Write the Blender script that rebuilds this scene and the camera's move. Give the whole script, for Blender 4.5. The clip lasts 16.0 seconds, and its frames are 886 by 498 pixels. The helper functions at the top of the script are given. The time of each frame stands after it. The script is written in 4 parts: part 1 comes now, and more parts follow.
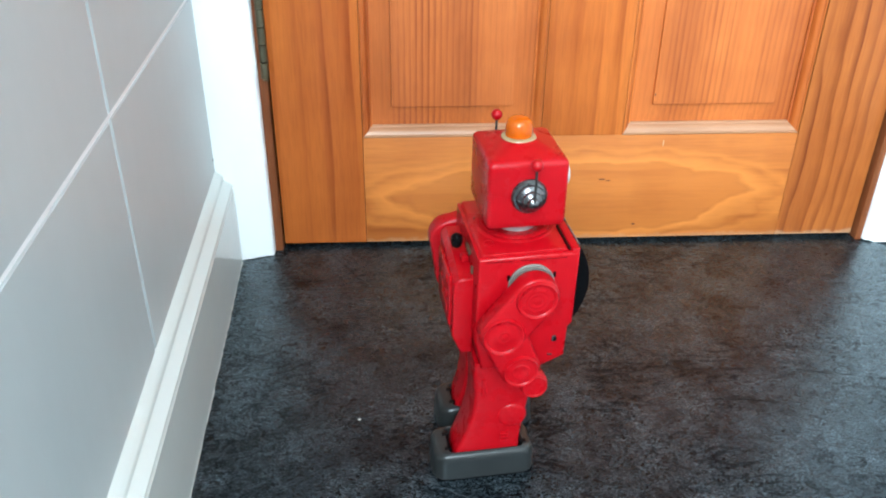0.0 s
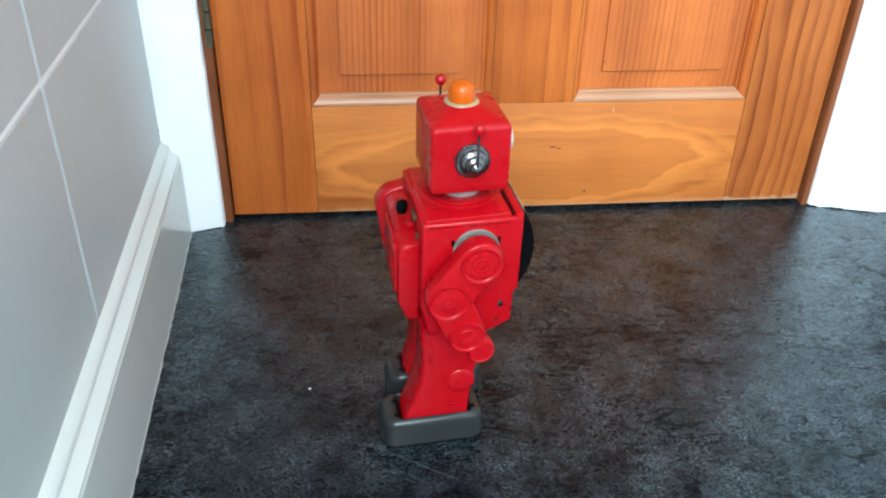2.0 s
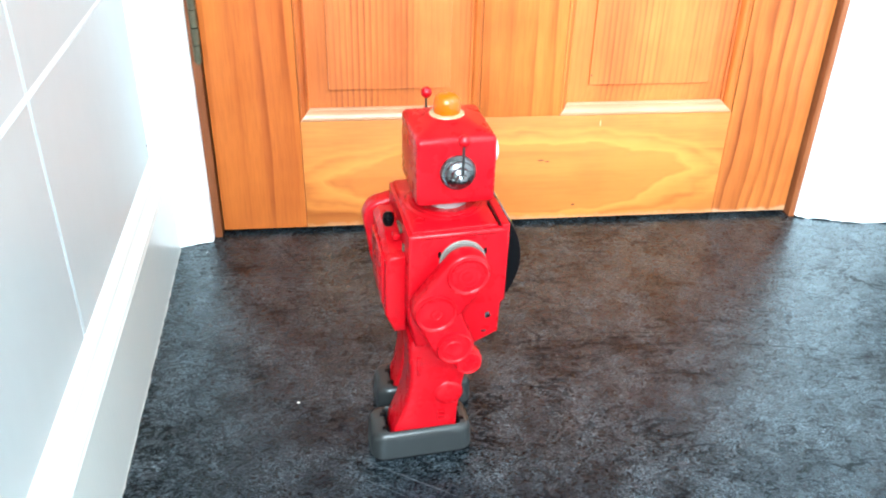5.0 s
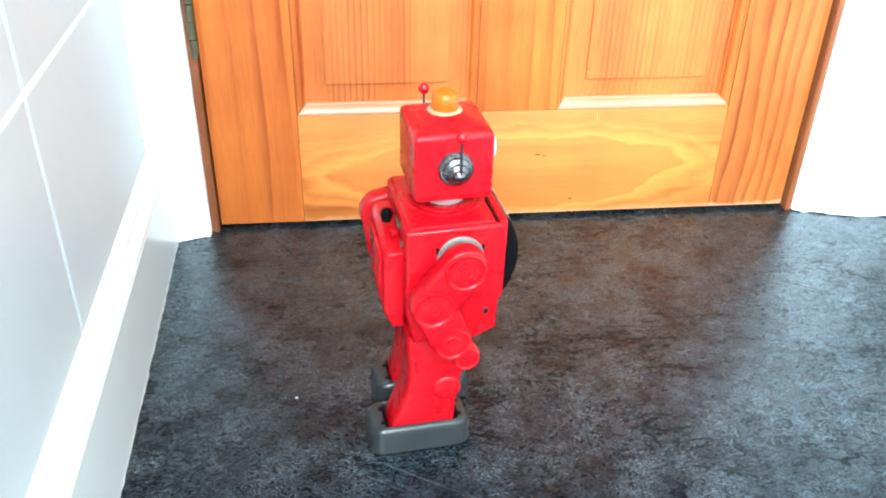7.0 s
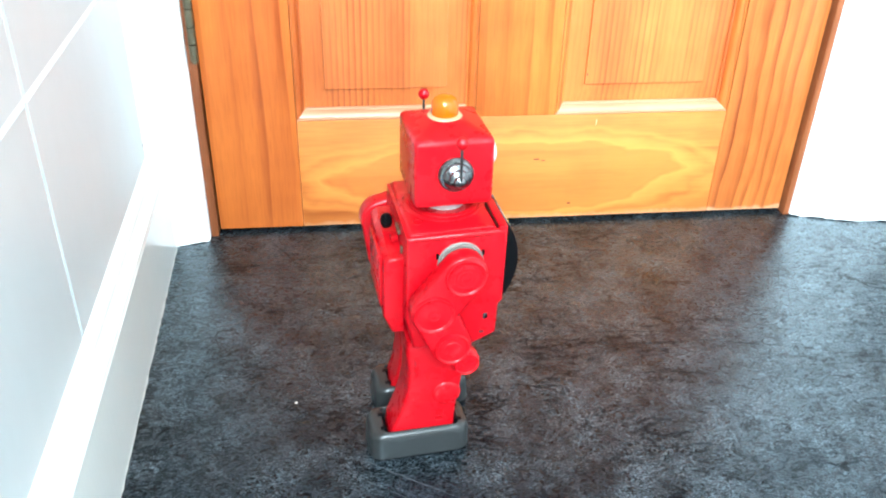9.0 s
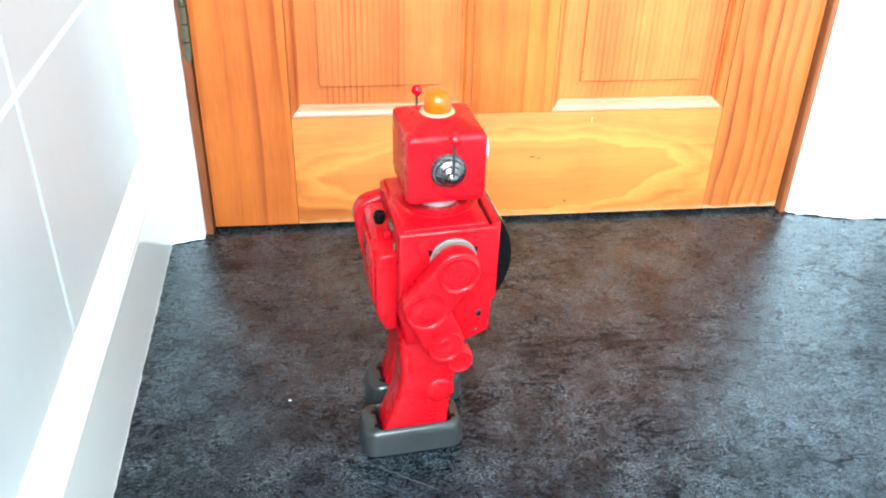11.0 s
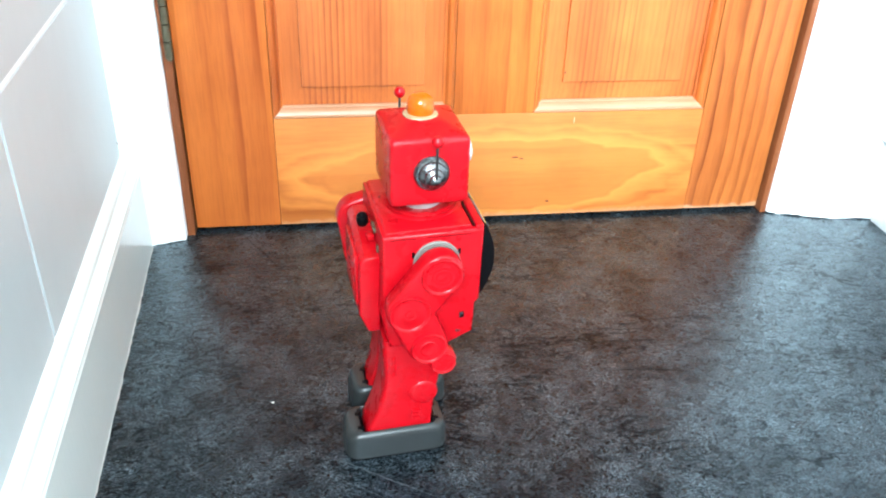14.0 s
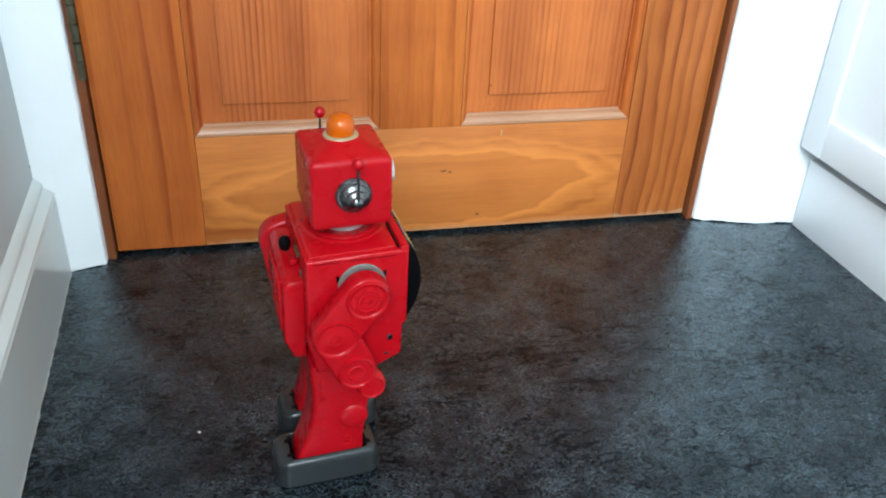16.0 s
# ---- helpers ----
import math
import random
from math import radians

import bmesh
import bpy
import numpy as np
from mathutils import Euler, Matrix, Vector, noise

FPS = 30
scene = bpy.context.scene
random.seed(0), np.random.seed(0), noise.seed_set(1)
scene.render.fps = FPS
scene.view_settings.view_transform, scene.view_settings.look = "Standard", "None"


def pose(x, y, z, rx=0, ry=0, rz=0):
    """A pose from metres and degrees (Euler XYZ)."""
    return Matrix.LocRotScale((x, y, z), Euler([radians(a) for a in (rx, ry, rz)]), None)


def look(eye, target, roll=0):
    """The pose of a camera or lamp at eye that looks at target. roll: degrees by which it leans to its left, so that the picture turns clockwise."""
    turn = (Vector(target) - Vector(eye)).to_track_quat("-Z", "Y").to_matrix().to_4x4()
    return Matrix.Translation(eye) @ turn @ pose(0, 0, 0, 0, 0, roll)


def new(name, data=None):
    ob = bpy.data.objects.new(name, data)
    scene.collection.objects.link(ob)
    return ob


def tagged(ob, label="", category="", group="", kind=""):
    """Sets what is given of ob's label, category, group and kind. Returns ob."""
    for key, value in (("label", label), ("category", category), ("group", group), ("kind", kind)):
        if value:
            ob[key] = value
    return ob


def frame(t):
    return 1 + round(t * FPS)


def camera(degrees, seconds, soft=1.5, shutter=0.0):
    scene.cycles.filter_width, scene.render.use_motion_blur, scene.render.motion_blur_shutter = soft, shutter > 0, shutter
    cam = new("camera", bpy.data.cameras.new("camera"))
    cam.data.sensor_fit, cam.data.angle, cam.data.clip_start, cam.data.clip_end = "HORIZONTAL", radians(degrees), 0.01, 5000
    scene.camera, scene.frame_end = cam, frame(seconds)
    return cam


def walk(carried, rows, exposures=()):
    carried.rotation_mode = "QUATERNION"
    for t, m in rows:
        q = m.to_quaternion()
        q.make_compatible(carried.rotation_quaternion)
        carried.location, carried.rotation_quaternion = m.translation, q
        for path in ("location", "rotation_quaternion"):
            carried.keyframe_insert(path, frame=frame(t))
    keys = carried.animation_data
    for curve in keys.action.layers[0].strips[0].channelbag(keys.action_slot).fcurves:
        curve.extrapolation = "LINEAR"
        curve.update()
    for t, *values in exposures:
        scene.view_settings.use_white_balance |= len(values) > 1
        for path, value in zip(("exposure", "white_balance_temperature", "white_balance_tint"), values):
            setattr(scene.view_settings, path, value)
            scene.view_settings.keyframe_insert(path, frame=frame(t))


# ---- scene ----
cam = camera(54.5, 16.0, soft=2.0)
PATH = [
    (0, (0.146, -0.984, 0.579), (0.253, 0.732, -0.443), 0.7),
    (0.5, (0.156, -0.989, 0.578), (0.308, 0.699, -0.483), 0.8),
    (1, (0.156, -0.99, 0.575), (0.328, 0.686, -0.503), 1.4),
    (1.5, (0.16, -0.989, 0.574), (0.338, 0.69, -0.498), 1.5),
    (2, (0.161, -0.987, 0.573), (0.35, 0.691, -0.499), 1.5),
    (2.5, (0.164, -0.989, 0.573), (0.368, 0.692, -0.492), 1.4),
    (3, (0.164, -0.987, 0.575), (0.362, 0.697, -0.485), 1.1),
    (3.5, (0.168, -0.992, 0.573), (0.365, 0.698, -0.478), 1.0),
    (4, (0.166, -0.993, 0.568), (0.369, 0.71, -0.461), 1.3),
    (6.5, (0.167, -0.989, 0.574), (0.376, 0.698, -0.481), 1.3),
    (7, (0.165, -0.99, 0.574), (0.378, 0.696, -0.481), 1.4),
    (7.5, (0.166, -0.991, 0.574), (0.382, 0.696, -0.478), 1.6),
    (8, (0.164, -0.99, 0.574), (0.383, 0.698, -0.476), 1.7),
    (8.5, (0.165, -0.991, 0.577), (0.381, 0.699, -0.472), 1.6),
    (9, (0.163, -0.99, 0.576), (0.382, 0.699, -0.472), 1.5),
    (11.5, (0.169, -0.99, 0.573), (0.39, 0.698, -0.476), 1.5),
    (12, (0.167, -0.99, 0.575), (0.4, 0.697, -0.473), 1.6),
    (12.5, (0.168, -0.989, 0.578), (0.41, 0.699, -0.466), 1.7),
    (13, (0.166, -0.99, 0.574), (0.42, 0.694, -0.474), 2.0),
    (13.5, (0.164, -0.988, 0.571), (0.424, 0.697, -0.475), 2.1),
    (14, (0.168, -0.988, 0.576), (0.428, 0.692, -0.476), 2.1),
    (14.5, (0.168, -0.987, 0.577), (0.434, 0.694, -0.473), 1.9),
    (15, (0.167, -0.988, 0.577), (0.445, 0.696, -0.467), 1.9),
    (15.5, (0.175, -0.984, 0.587), (0.499, 0.688, -0.462), 2.6),
    (16, (0.181, -0.975, 0.581), (0.581, 0.689, -0.454), 2.9),
]
EXPOSURES = [(0, -0.81), (0.5, -0.96), (2.0, -0.91), (2.5, -0.75), (3.5, 0.0), (6.5, 0.12), (9.0, 0.18), (12.5, 0.18), (13.0, 0.12), (14.0, -0.05), (14.5, -0.2), (15.0, -0.75), (15.5, -1.09), (16, -1.2)]
walk(cam, [(t, look(eye, target, roll)) for t, eye, target, roll in PATH], EXPOSURES)
LIGHT = 364.0
ROBOT = (0.2235, -0.376, 6.0)      # place on the floor and the way it faces

# ---- daylight: a window in the wall behind the camera, sky outside ----
world = bpy.data.worlds.new("sky")
scene.world = world
world.use_nodes = True
wn = world.node_tree.nodes
sky = wn.new("ShaderNodeTexSky")
sky.sky_type, sky.sun_disc = "NISHITA", False
sky.sun_elevation, sky.sun_rotation = radians(40), radians(180)
wn["Background"].inputs["Strength"].default_value = 0.1
world.node_tree.links.new(sky.outputs[0], wn["Background"].inputs["Color"])


def area_light(name, eye, target, sx, sy, watts, colour):
    data = bpy.data.lights.new(name, "AREA")
    data.shape, data.size, data.size_y, data.energy, data.color = "RECTANGLE", sx, sy, watts, colour
    ob = new(name, data)
    ob.matrix_world = look(eye, target)
    return ob


WINDOW = (-0.90, 0.44, 1.30, 2.34)          # x0, x1, z0, z1 of the opening in the back wall
BACK = -2.6
area_light("window_daylight", (-0.23, BACK + 0.02, 1.82), (0.38, 0, 0.25), 1.30, 1.00, LIGHT, (0.71, 0.885, 1.0))


# ---- materials ----
def rgb(v):
    return (v[0], v[1], v[2], 1)


class Mat:
    """A node material with short ways to add nodes."""

    def __init__(self, name, base=(0.5, 0.5, 0.5), rough=0.5, metal=0.0, coat=0.0, spec=0.5):
        self.m = bpy.data.materials.new(name)
        self.m.use_nodes = True
        self.n, self.l = self.m.node_tree.nodes, self.m.node_tree.links
        self.b = self.n["Principled BSDF"]
        self.b.inputs["Base Color"].default_value = rgb(base)
        self.b.inputs["Roughness"].default_value = rough
        self.b.inputs["Metallic"].default_value = metal
        self.b.inputs["Coat Weight"].default_value = coat
        self.b.inputs["Coat Roughness"].default_value = 0.12
        self.b.inputs["Specular IOR Level"].default_value = spec
        self.coord = self.n.new("ShaderNodeTexCoord")

    def link(self, a, b):
        self.l.new(a, b)

    def mapped(self, scale=(1, 1, 1), turn=(0, 0, 0), vary=0.0):
        mp = self.n.new("ShaderNodeMapping")
        mp.inputs["Scale"].default_value = scale
        mp.inputs["Rotation"].default_value = [radians(a) for a in turn]
        src = self.coord.outputs["Object"]
        if vary:
            info = self.n.new("ShaderNodeObjectInfo")
            mul = self.n.new("ShaderNodeMath")
            mul.operation = "MULTIPLY"
            mul.inputs[1].default_value = vary
            self.link(info.outputs["Random"], mul.inputs[0])
            add = self.n.new("ShaderNodeVectorMath")
            add.operation = "ADD"
            self.link(src, add.inputs[0])
            self.link(mul.outputs[0], add.inputs[1])
            src = add.outputs[0]
        self.link(src, mp.inputs["Vector"])
        return mp.outputs[0]

    def noise(self, vec, scale, detail=4, rough=0.55, distort=0.0):
        t = self.n.new("ShaderNodeTexNoise")
        t.inputs["Scale"].default_value, t.inputs["Detail"].default_value = scale, detail
        t.inputs["Roughness"].default_value, t.inputs["Distortion"].default_value = rough, distort
        self.link(vec, t.inputs["Vector"])
        return t.outputs["Fac"]

    def wave(self, vec, scale, distort, detail=2, dscale=1.0, axis="X", profile="SIN"):
        t = self.n.new("ShaderNodeTexWave")
        t.bands_direction, t.wave_profile = axis, profile
        for k, v in (("Scale", scale), ("Distortion", distort), ("Detail", detail), ("Detail Scale", dscale)):
            t.inputs[k].default_value = v
        self.link(vec, t.inputs["Vector"])
        return t.outputs["Fac"]

    def ramp(self, fac, *stops):
        r = self.n.new("ShaderNodeValToRGB")
        e = r.color_ramp.elements
        while len(e) < len(stops):
            e.new(0.5)
        for el, (p, c) in zip(e, stops):
            el.position, el.color = p, rgb(c if isinstance(c, tuple) else (c, c, c))
        self.link(fac, r.inputs["Fac"])
        return r.outputs["Color"]

    def mix(self, fac, a, b, how="MIX"):
        m = self.n.new("ShaderNodeMix")
        m.data_type, m.blend_type = "RGBA", how
        for i, v in ((0, fac), (6, a), (7, b)):
            if isinstance(v, (int, float)):
                m.inputs[i].default_value = v
            elif isinstance(v, tuple):
                m.inputs[i].default_value = rgb(v)
            else:
                self.link(v, m.inputs[i])
        return m.outputs[2]

    def colour(self, c):
        self.link(c, self.b.inputs["Base Color"])
        return self

    def roughness(self, fac, lo, hi):
        r = self.n.new("ShaderNodeMapRange")
        r.inputs["To Min"].default_value, r.inputs["To Max"].default_value = lo, hi
        self.link(fac, r.inputs["Value"])
        self.link(r.outputs[0], self.b.inputs["Roughness"])
        return self

    def bump(self, fac, strength, depth):
        b = self.n.new("ShaderNodeBump")
        b.inputs["Strength"].default_value, b.inputs["Distance"].default_value = strength, depth
        self.link(fac, b.inputs["Height"])
        self.link(b.outputs[0], self.b.inputs["Normal"])
        return self


def wood(name, grain, lines, dark, light, contrast, wobble=3.0, slack=0.6, fibre=0.3, draw=0.14, tongue=None, scuff=0.0):
    """Varnished pine. grain: 'X' or 'Z', the way the fibres run; lines: growth lines to the metre."""
    m = Mat(name, rough=0.4, coat=0.08, spec=0.35)
    axis = "X" if grain == "Z" else "Z"
    v = m.mapped((1, 1, 0.05) if grain == "Z" else (0.05, 1, 1), vary=3.7)
    sweep = m.mapped((1, 1, draw) if grain == "Z" else (draw, 1, 1), vary=5.3)
    w = m.wave(sweep, lines * 0.314, wobble, 3, slack, axis=axis, profile="SAW")
    fine, mid, zone = m.noise(v, 500, 3, 0.6), m.noise(v, 70, 3, 0.6), m.noise(v, 13, 2, 0.5)
    half = tuple(0.55 * a + 0.45 * b for a, b in zip(light, dark))
    body = m.ramp(zone, (0.32, light), (0.70, half))
    ring = m.ramp(w, (0.0, 0.05), (0.45, 0.10), (0.82, 0.75), (0.93, 1.0), (1.0, 0.05))
    keep = m.mix(1.0, ring, m.ramp(m.noise(v, 21, 2), (0.40, 0.12), (0.60, 1.0)), "MULTIPLY")
    keep = m.mix(1.0, keep, m.ramp(mid, (0.30, 0.45), (0.60, 1.0)), "MULTIPLY")
    keep = m.mix(1.0, keep, (contrast, contrast, contrast), "MULTIPLY")
    c = m.mix(keep, body, dark)
    c = m.mix(fibre, c, m.ramp(fine, (0.30, (0.50, 0.42, 0.36)), (0.58, (1, 1, 1))), "MULTIPLY")
    c = m.mix(0.35, c, m.ramp(m.noise(m.mapped(), 8, 3), (0.36, (0.62, 0.48, 0.38)), (0.60, (1, 1, 1))), "MULTIPLY")
    if tongue:                        # a flat-sawn figure: a rounded tongue inside a pale band
        cx, cz, rx, rz = tongue
        mp = m.n.new("ShaderNodeMapping")
        mp.inputs["Scale"].default_value = (1 / rx, 0, 1 / rz)
        mp.inputs["Location"].default_value = (-cx / rx, 0, -cz / rz)
        m.link(m.coord.outputs["Object"], mp.inputs["Vector"])
        far = m.n.new("ShaderNodeVectorMath")
        far.operation = "LENGTH"
        m.link(mp.outputs[0], far.inputs[0])
        warp = m.n.new("ShaderNodeMath")
        warp.operation = "MULTIPLY_ADD"
        warp.inputs[1].default_value = 0.7
        m.link(m.noise(m.mapped((0.5, 1, 1)), 22, 3, 0.5), warp.inputs[0])
        m.link(far.outputs["Value"], warp.inputs[2])
        half_way = m.n.new("ShaderNodeMath")
        half_way.operation = "MULTIPLY"
        half_way.inputs[1].default_value = 0.5
        m.link(warp.outputs[0], half_way.inputs[0])
        d = half_way.outputs[0]
        c = m.mix(m.ramp(d, (0.40, 0.20), (0.50, 0.38), (0.64, 0.60), (0.685, 0.0)), c, tuple(0.8 * a + 0.2 * b for a, b in zip(light, dark)))
        c = m.mix(m.ramp(d, (0.665, 0.0), (0.70, 0.80), (0.74, 0.55), (0.80, 0.0), (0.84, 0.40), (0.90, 0.0)), c, tuple(min(0.7, 1.22 * a) for a in light))
    if scuff:                         # bare, knocked wood along the foot
        low = m.n.new("ShaderNodeSeparateXYZ")
        m.link(m.coord.outputs["Object"], low.inputs[0])
        rough_edge = m.n.new("ShaderNodeMath")
        rough_edge.operation = "MULTIPLY_ADD"
        rough_edge.inputs[1].default_value = -0.0165
        m.link(m.noise(m.mapped(), 60, 4, 0.65), rough_edge.inputs[0])
        m.link(low.outputs["Z"], rough_edge.inputs[2])
        c = m.mix(m.ramp(rough_edge.outputs[0], (0.0, scuff), (0.0025, 0.0)), c, (0.56, 0.36, 0.22))
    m.colour(c).roughness(mid, 0.36, 0.52).bump(fine, 0.15, 0.0005)
    return m.m


def make_floor():
    m = Mat("slate_vinyl", rough=0.28, spec=0.4)
    v = m.mapped()
    big = m.noise(v, 6, 4, 0.6, 0.8)
    patch = m.noise(m.mapped((1.0, 1.25, 1), (0, 0, 14)), 24, 8, 0.70, 1.6)
    small = m.noise(m.mapped((1.0, 1.5, 1), (0, 0, -25)), 85, 6, 0.72, 1.8)
    grit = m.noise(m.mapped((1, 1.6, 1), (0, 0, 10)), 330, 4, 0.75)
    # hairline squiggles of the embossed leather grain, in clusters
    vein = m.noise(m.mapped((1, 1.5, 1), (0, 0, 35)), 120, 4, 0.60, 2.2)
    hair = m.ramp(vein, (0.462, 0.0), (0.491, 1.0), (0.509, 1.0), (0.538, 0.0))
    cluster = m.ramp(m.noise(v, 20, 5, 0.65), (0.40, 0.10), (0.62, 1.0))
    lines = m.mix(1.0, m.mix(1.0, hair, cluster, "MULTIPLY"), m.ramp(grit, (0.40, 0.2), (0.55, 1.0)), "MULTIPLY")
    c = m.ramp(patch, (0.40, (0.0012, 0.0019, 0.0027)), (0.50, (0.0032, 0.0054, 0.0076)), (0.60, (0.0072, 0.0114, 0.0154)), (0.72, (0.0125, 0.0180, 0.0232)))
    c = m.mix(m.ramp(big, (0.42, 0.0), (0.62, 0.30)), c, (0.0062, 0.0084, 0.0110))
    c = m.mix(0.85, c, m.ramp(small, (0.38, 0.2), (0.52, 0.95), (0.62, 1.0)), "MULTIPLY")
    c = m.mix(lines, c, (0.115, 0.150, 0.172))
    c = m.mix(0.4, c, m.ramp(grit, (0.40, 0.4), (0.58, 1.0)), "MULTIPLY")
    # thin cracks of the slate print
    crack = m.noise(m.mapped((0.30, 1.0, 1), (0, 0, 5)), 13, 5, 0.55, 0.5)
    dark = m.mix(1.0, m.ramp(crack, (0.490, 0.0), (0.498, 0.85), (0.502, 0.85), (0.510, 0.0)), m.ramp(m.noise(v, 7, 3), (0.47, 0.0), (0.58, 0.85)), "MULTIPLY")
    # a finer web of creases, running every way
    crease = m.noise(m.mapped((0.6, 1.0, 1), (0, 0, -18)), 38, 4, 0.6, 1.4)
    fine = m.mix(1.0, m.ramp(crease, (0.476, 0.0), (0.495, 0.6), (0.505, 0.6), (0.524, 0.0)), m.ramp(m.noise(v, 15, 3), (0.44, 0.0), (0.58, 1.0)), "MULTIPLY")
    dark = m.mix(1.0, dark, fine, "ADD")
    c = m.mix(dark, c, (0.0010, 0.0010, 0.0014))
    # the relief is polished on its ridges and dull in its pores
    m.colour(c).roughness(small, 0.19, 0.36)
    m.b.inputs["Specular Tint"].default_value = (0.66, 0.90, 1.0, 1.0)
    ridge = m.mix(0.38, m.ramp(small, (0.34, 0.1), (0.66, 1.0)), m.ramp(grit, (0.40, 0.0), (0.60, 1.0)))
    ridge = m.mix(0.24, ridge, m.ramp(patch, (0.30, 0.1), (0.70, 1.0)))
    ridge = m.mix(dark, m.mix(lines, ridge, (1.15, 1.15, 1.15)), (0.0, 0.0, 0.0))
    gloss = m.n.new("ShaderNodeMapRange")
    gloss.inputs["From Min"].default_value, gloss.inputs["From Max"].default_value = 0.30, 1.0
    gloss.inputs["To Min"].default_value, gloss.inputs["To Max"].default_value = 0.08, 0.78
    m.link(ridge, gloss.inputs["Value"])
    # the waxed sheen is strongest at a flat view
    view = m.n.new("ShaderNodeLayerWeight")
    view.inputs["Blend"].default_value = 0.5
    sheen = m.n.new("ShaderNodeMapRange")
    sheen.inputs["From Min"].default_value, sheen.inputs["From Max"].default_value = 0.24, 0.58
    sheen.inputs["To Min"].default_value, sheen.inputs["To Max"].default_value = 0.36, 3.7
    m.link(view.outputs["Facing"], sheen.inputs["Value"])
    both = m.n.new("ShaderNodeMath")
    both.operation = "MULTIPLY"
    m.link(gloss.outputs[0], both.inputs[0])
    m.link(sheen.outputs[0], both.inputs[1])
    m.link(both.outputs[0], m.b.inputs["Specular IOR Level"])
    m.bump(m.mix(0.35, small, grit), 0.25, 0.0022)
    return m.m


def make_tile():
    m = Mat("grey_wall_tile", rough=0.28, spec=0.9)
    v = m.mapped((1, 1, 0.35), vary=2.0)
    a, b = m.noise(v, 6, 3, 0.5), m.noise(v, 60, 3)
    c = m.mix(a, (0.385, 0.438, 0.443), (0.462, 0.508, 0.508))
    c = m.mix(0.05, c, m.ramp(b, (0.35, 0.6), (0.65, 1.0)), "MULTIPLY")
    m.colour(c).roughness(a, 0.36, 0.44)
    return m.m


def make_paint(name, base, rough=0.38, dirt=0.12, stain=(0.62, 0.55, 0.42)):
    m = Mat(name, base, rough)
    v = m.mapped()
    brush = m.noise(m.mapped((1, 1, 0.12)), 160, 3)
    spot = m.noise(v, 14, 5, 0.65)
    c = m.mix(m.ramp(spot, (0.52, 0.0), (0.78, dirt)), base, stain)
    m.colour(c).roughness(spot, rough - 0.06, rough + 0.1).bump(brush, 0.10, 0.0008)
    return m.m


def make_red():
    m = Mat("red_lacquered_tin", (0.60, 0.004, 0.007), 0.25, coat=0.08, spec=0.19)
    v = m.mapped()
    s, f = m.noise(v, 40, 4, 0.6), m.noise(v, 420, 4, 0.7)
    c = m.mix(s, (0.31, 0.0012, 0.0040), (0.385, 0.0022, 0.0070))
    c = m.mix(m.ramp(f, (0.70, 0.0), (0.76, 0.35)), c, (0.28, 0.03, 0.03))
    m.colour(c).roughness(s, 0.22, 0.34).bump(s, 0.06, 0.0007)
    return m.m


def make_plain(name, base, rough, metal=0.0, coat=0.0, vary=0.15, scale=120, spec=0.5):
    m = Mat(name, base, rough, metal, coat, spec)
    f = m.noise(m.mapped(), scale, 4, 0.6)
    dark = tuple(c * (1 - vary) for c in base)
    m.colour(m.mix(f, dark, base)).roughness(f, max(0.03, rough - 0.06), rough + 0.08).bump(f, 0.04, 0.0004)
    return m.m


PINE_STILE = wood("pine_stile", "Z", 34, (0.27, 0.040, 0.005), (0.63, 0.165, 0.031), 0.95, 5, 0.9, 0.30, 0.12)
PINE_FIGURED = wood("pine_stile_figured", "Z", 55, (0.20, 0.036, 0.006), (0.56, 0.164, 0.036), 1.0, 9, 0.7, 0.30, 0.24, scuff=0.55)
PINE_RAIL = wood("pine_rail", "X", 30, (0.27, 0.054, 0.007), (0.56, 0.174, 0.035), 1.0, 13, 0.8, 0.26, 0.26)
PINE_FOOT_RAIL = wood("pine_foot_rail", "X", 30, (0.29, 0.058, 0.008), (0.60, 0.186, 0.038), 0.75, 8, 0.8, 0.26, 0.20, tongue=(0.38, 0.068, 0.215, 0.050), scuff=0.3)
PINE_PANEL = wood("pine_panel", "Z", 140, (0.18, 0.024, 0.004), (0.64, 0.172, 0.039), 1.0, 3.0, 0.25, 0.3, 0.05)
# level mouldings: pale colour carries the light they reflect from above
PINE_EDGE_LIT = wood("pine_moulding_lit", "X", 90, (0.36, 0.14, 0.06), (0.48, 0.26, 0.15), 0.5, 3, 0.6, 0.2)
LINING = wood("stained_lining", "Z", 60, (0.15, 0.042, 0.014), (0.30, 0.092, 0.032), 0.6)
FLOOR = make_floor()
TILE = make_tile()
GROUT = make_paint("white_grout", (0.82, 0.83, 0.83), 0.6, 0.05)
WHITE = make_paint("white_gloss_paint", (0.86, 0.86, 0.85), 0.32, 0.10)
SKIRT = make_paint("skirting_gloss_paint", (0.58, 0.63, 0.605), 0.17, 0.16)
PLASTER = make_paint("white_plaster", (0.80, 0.80, 0.79), 0.6, 0.10)
CABINET = make_paint("cabinet_white", (0.84, 0.86, 0.87), 0.35, 0.05)
RED = make_red()
GUNMETAL = make_plain("gunmetal_tin", (0.022, 0.0235, 0.0235), 0.30, 0.25, 0.0)
CHROME = make_plain("worn_chrome", (0.165, 0.168, 0.17), 0.26, 1.0)
SILVER = make_plain("silver_tin", (0.50, 0.48, 0.46), 0.40, 0.35)
RING = make_plain("dull_silver_ring", (0.20, 0.19, 0.165), 0.42, 0.5)
BLACK = make_plain("black_plastic", (0.0022, 0.0022, 0.0026), 0.28, 0.0, 0.0, spec=0.08)
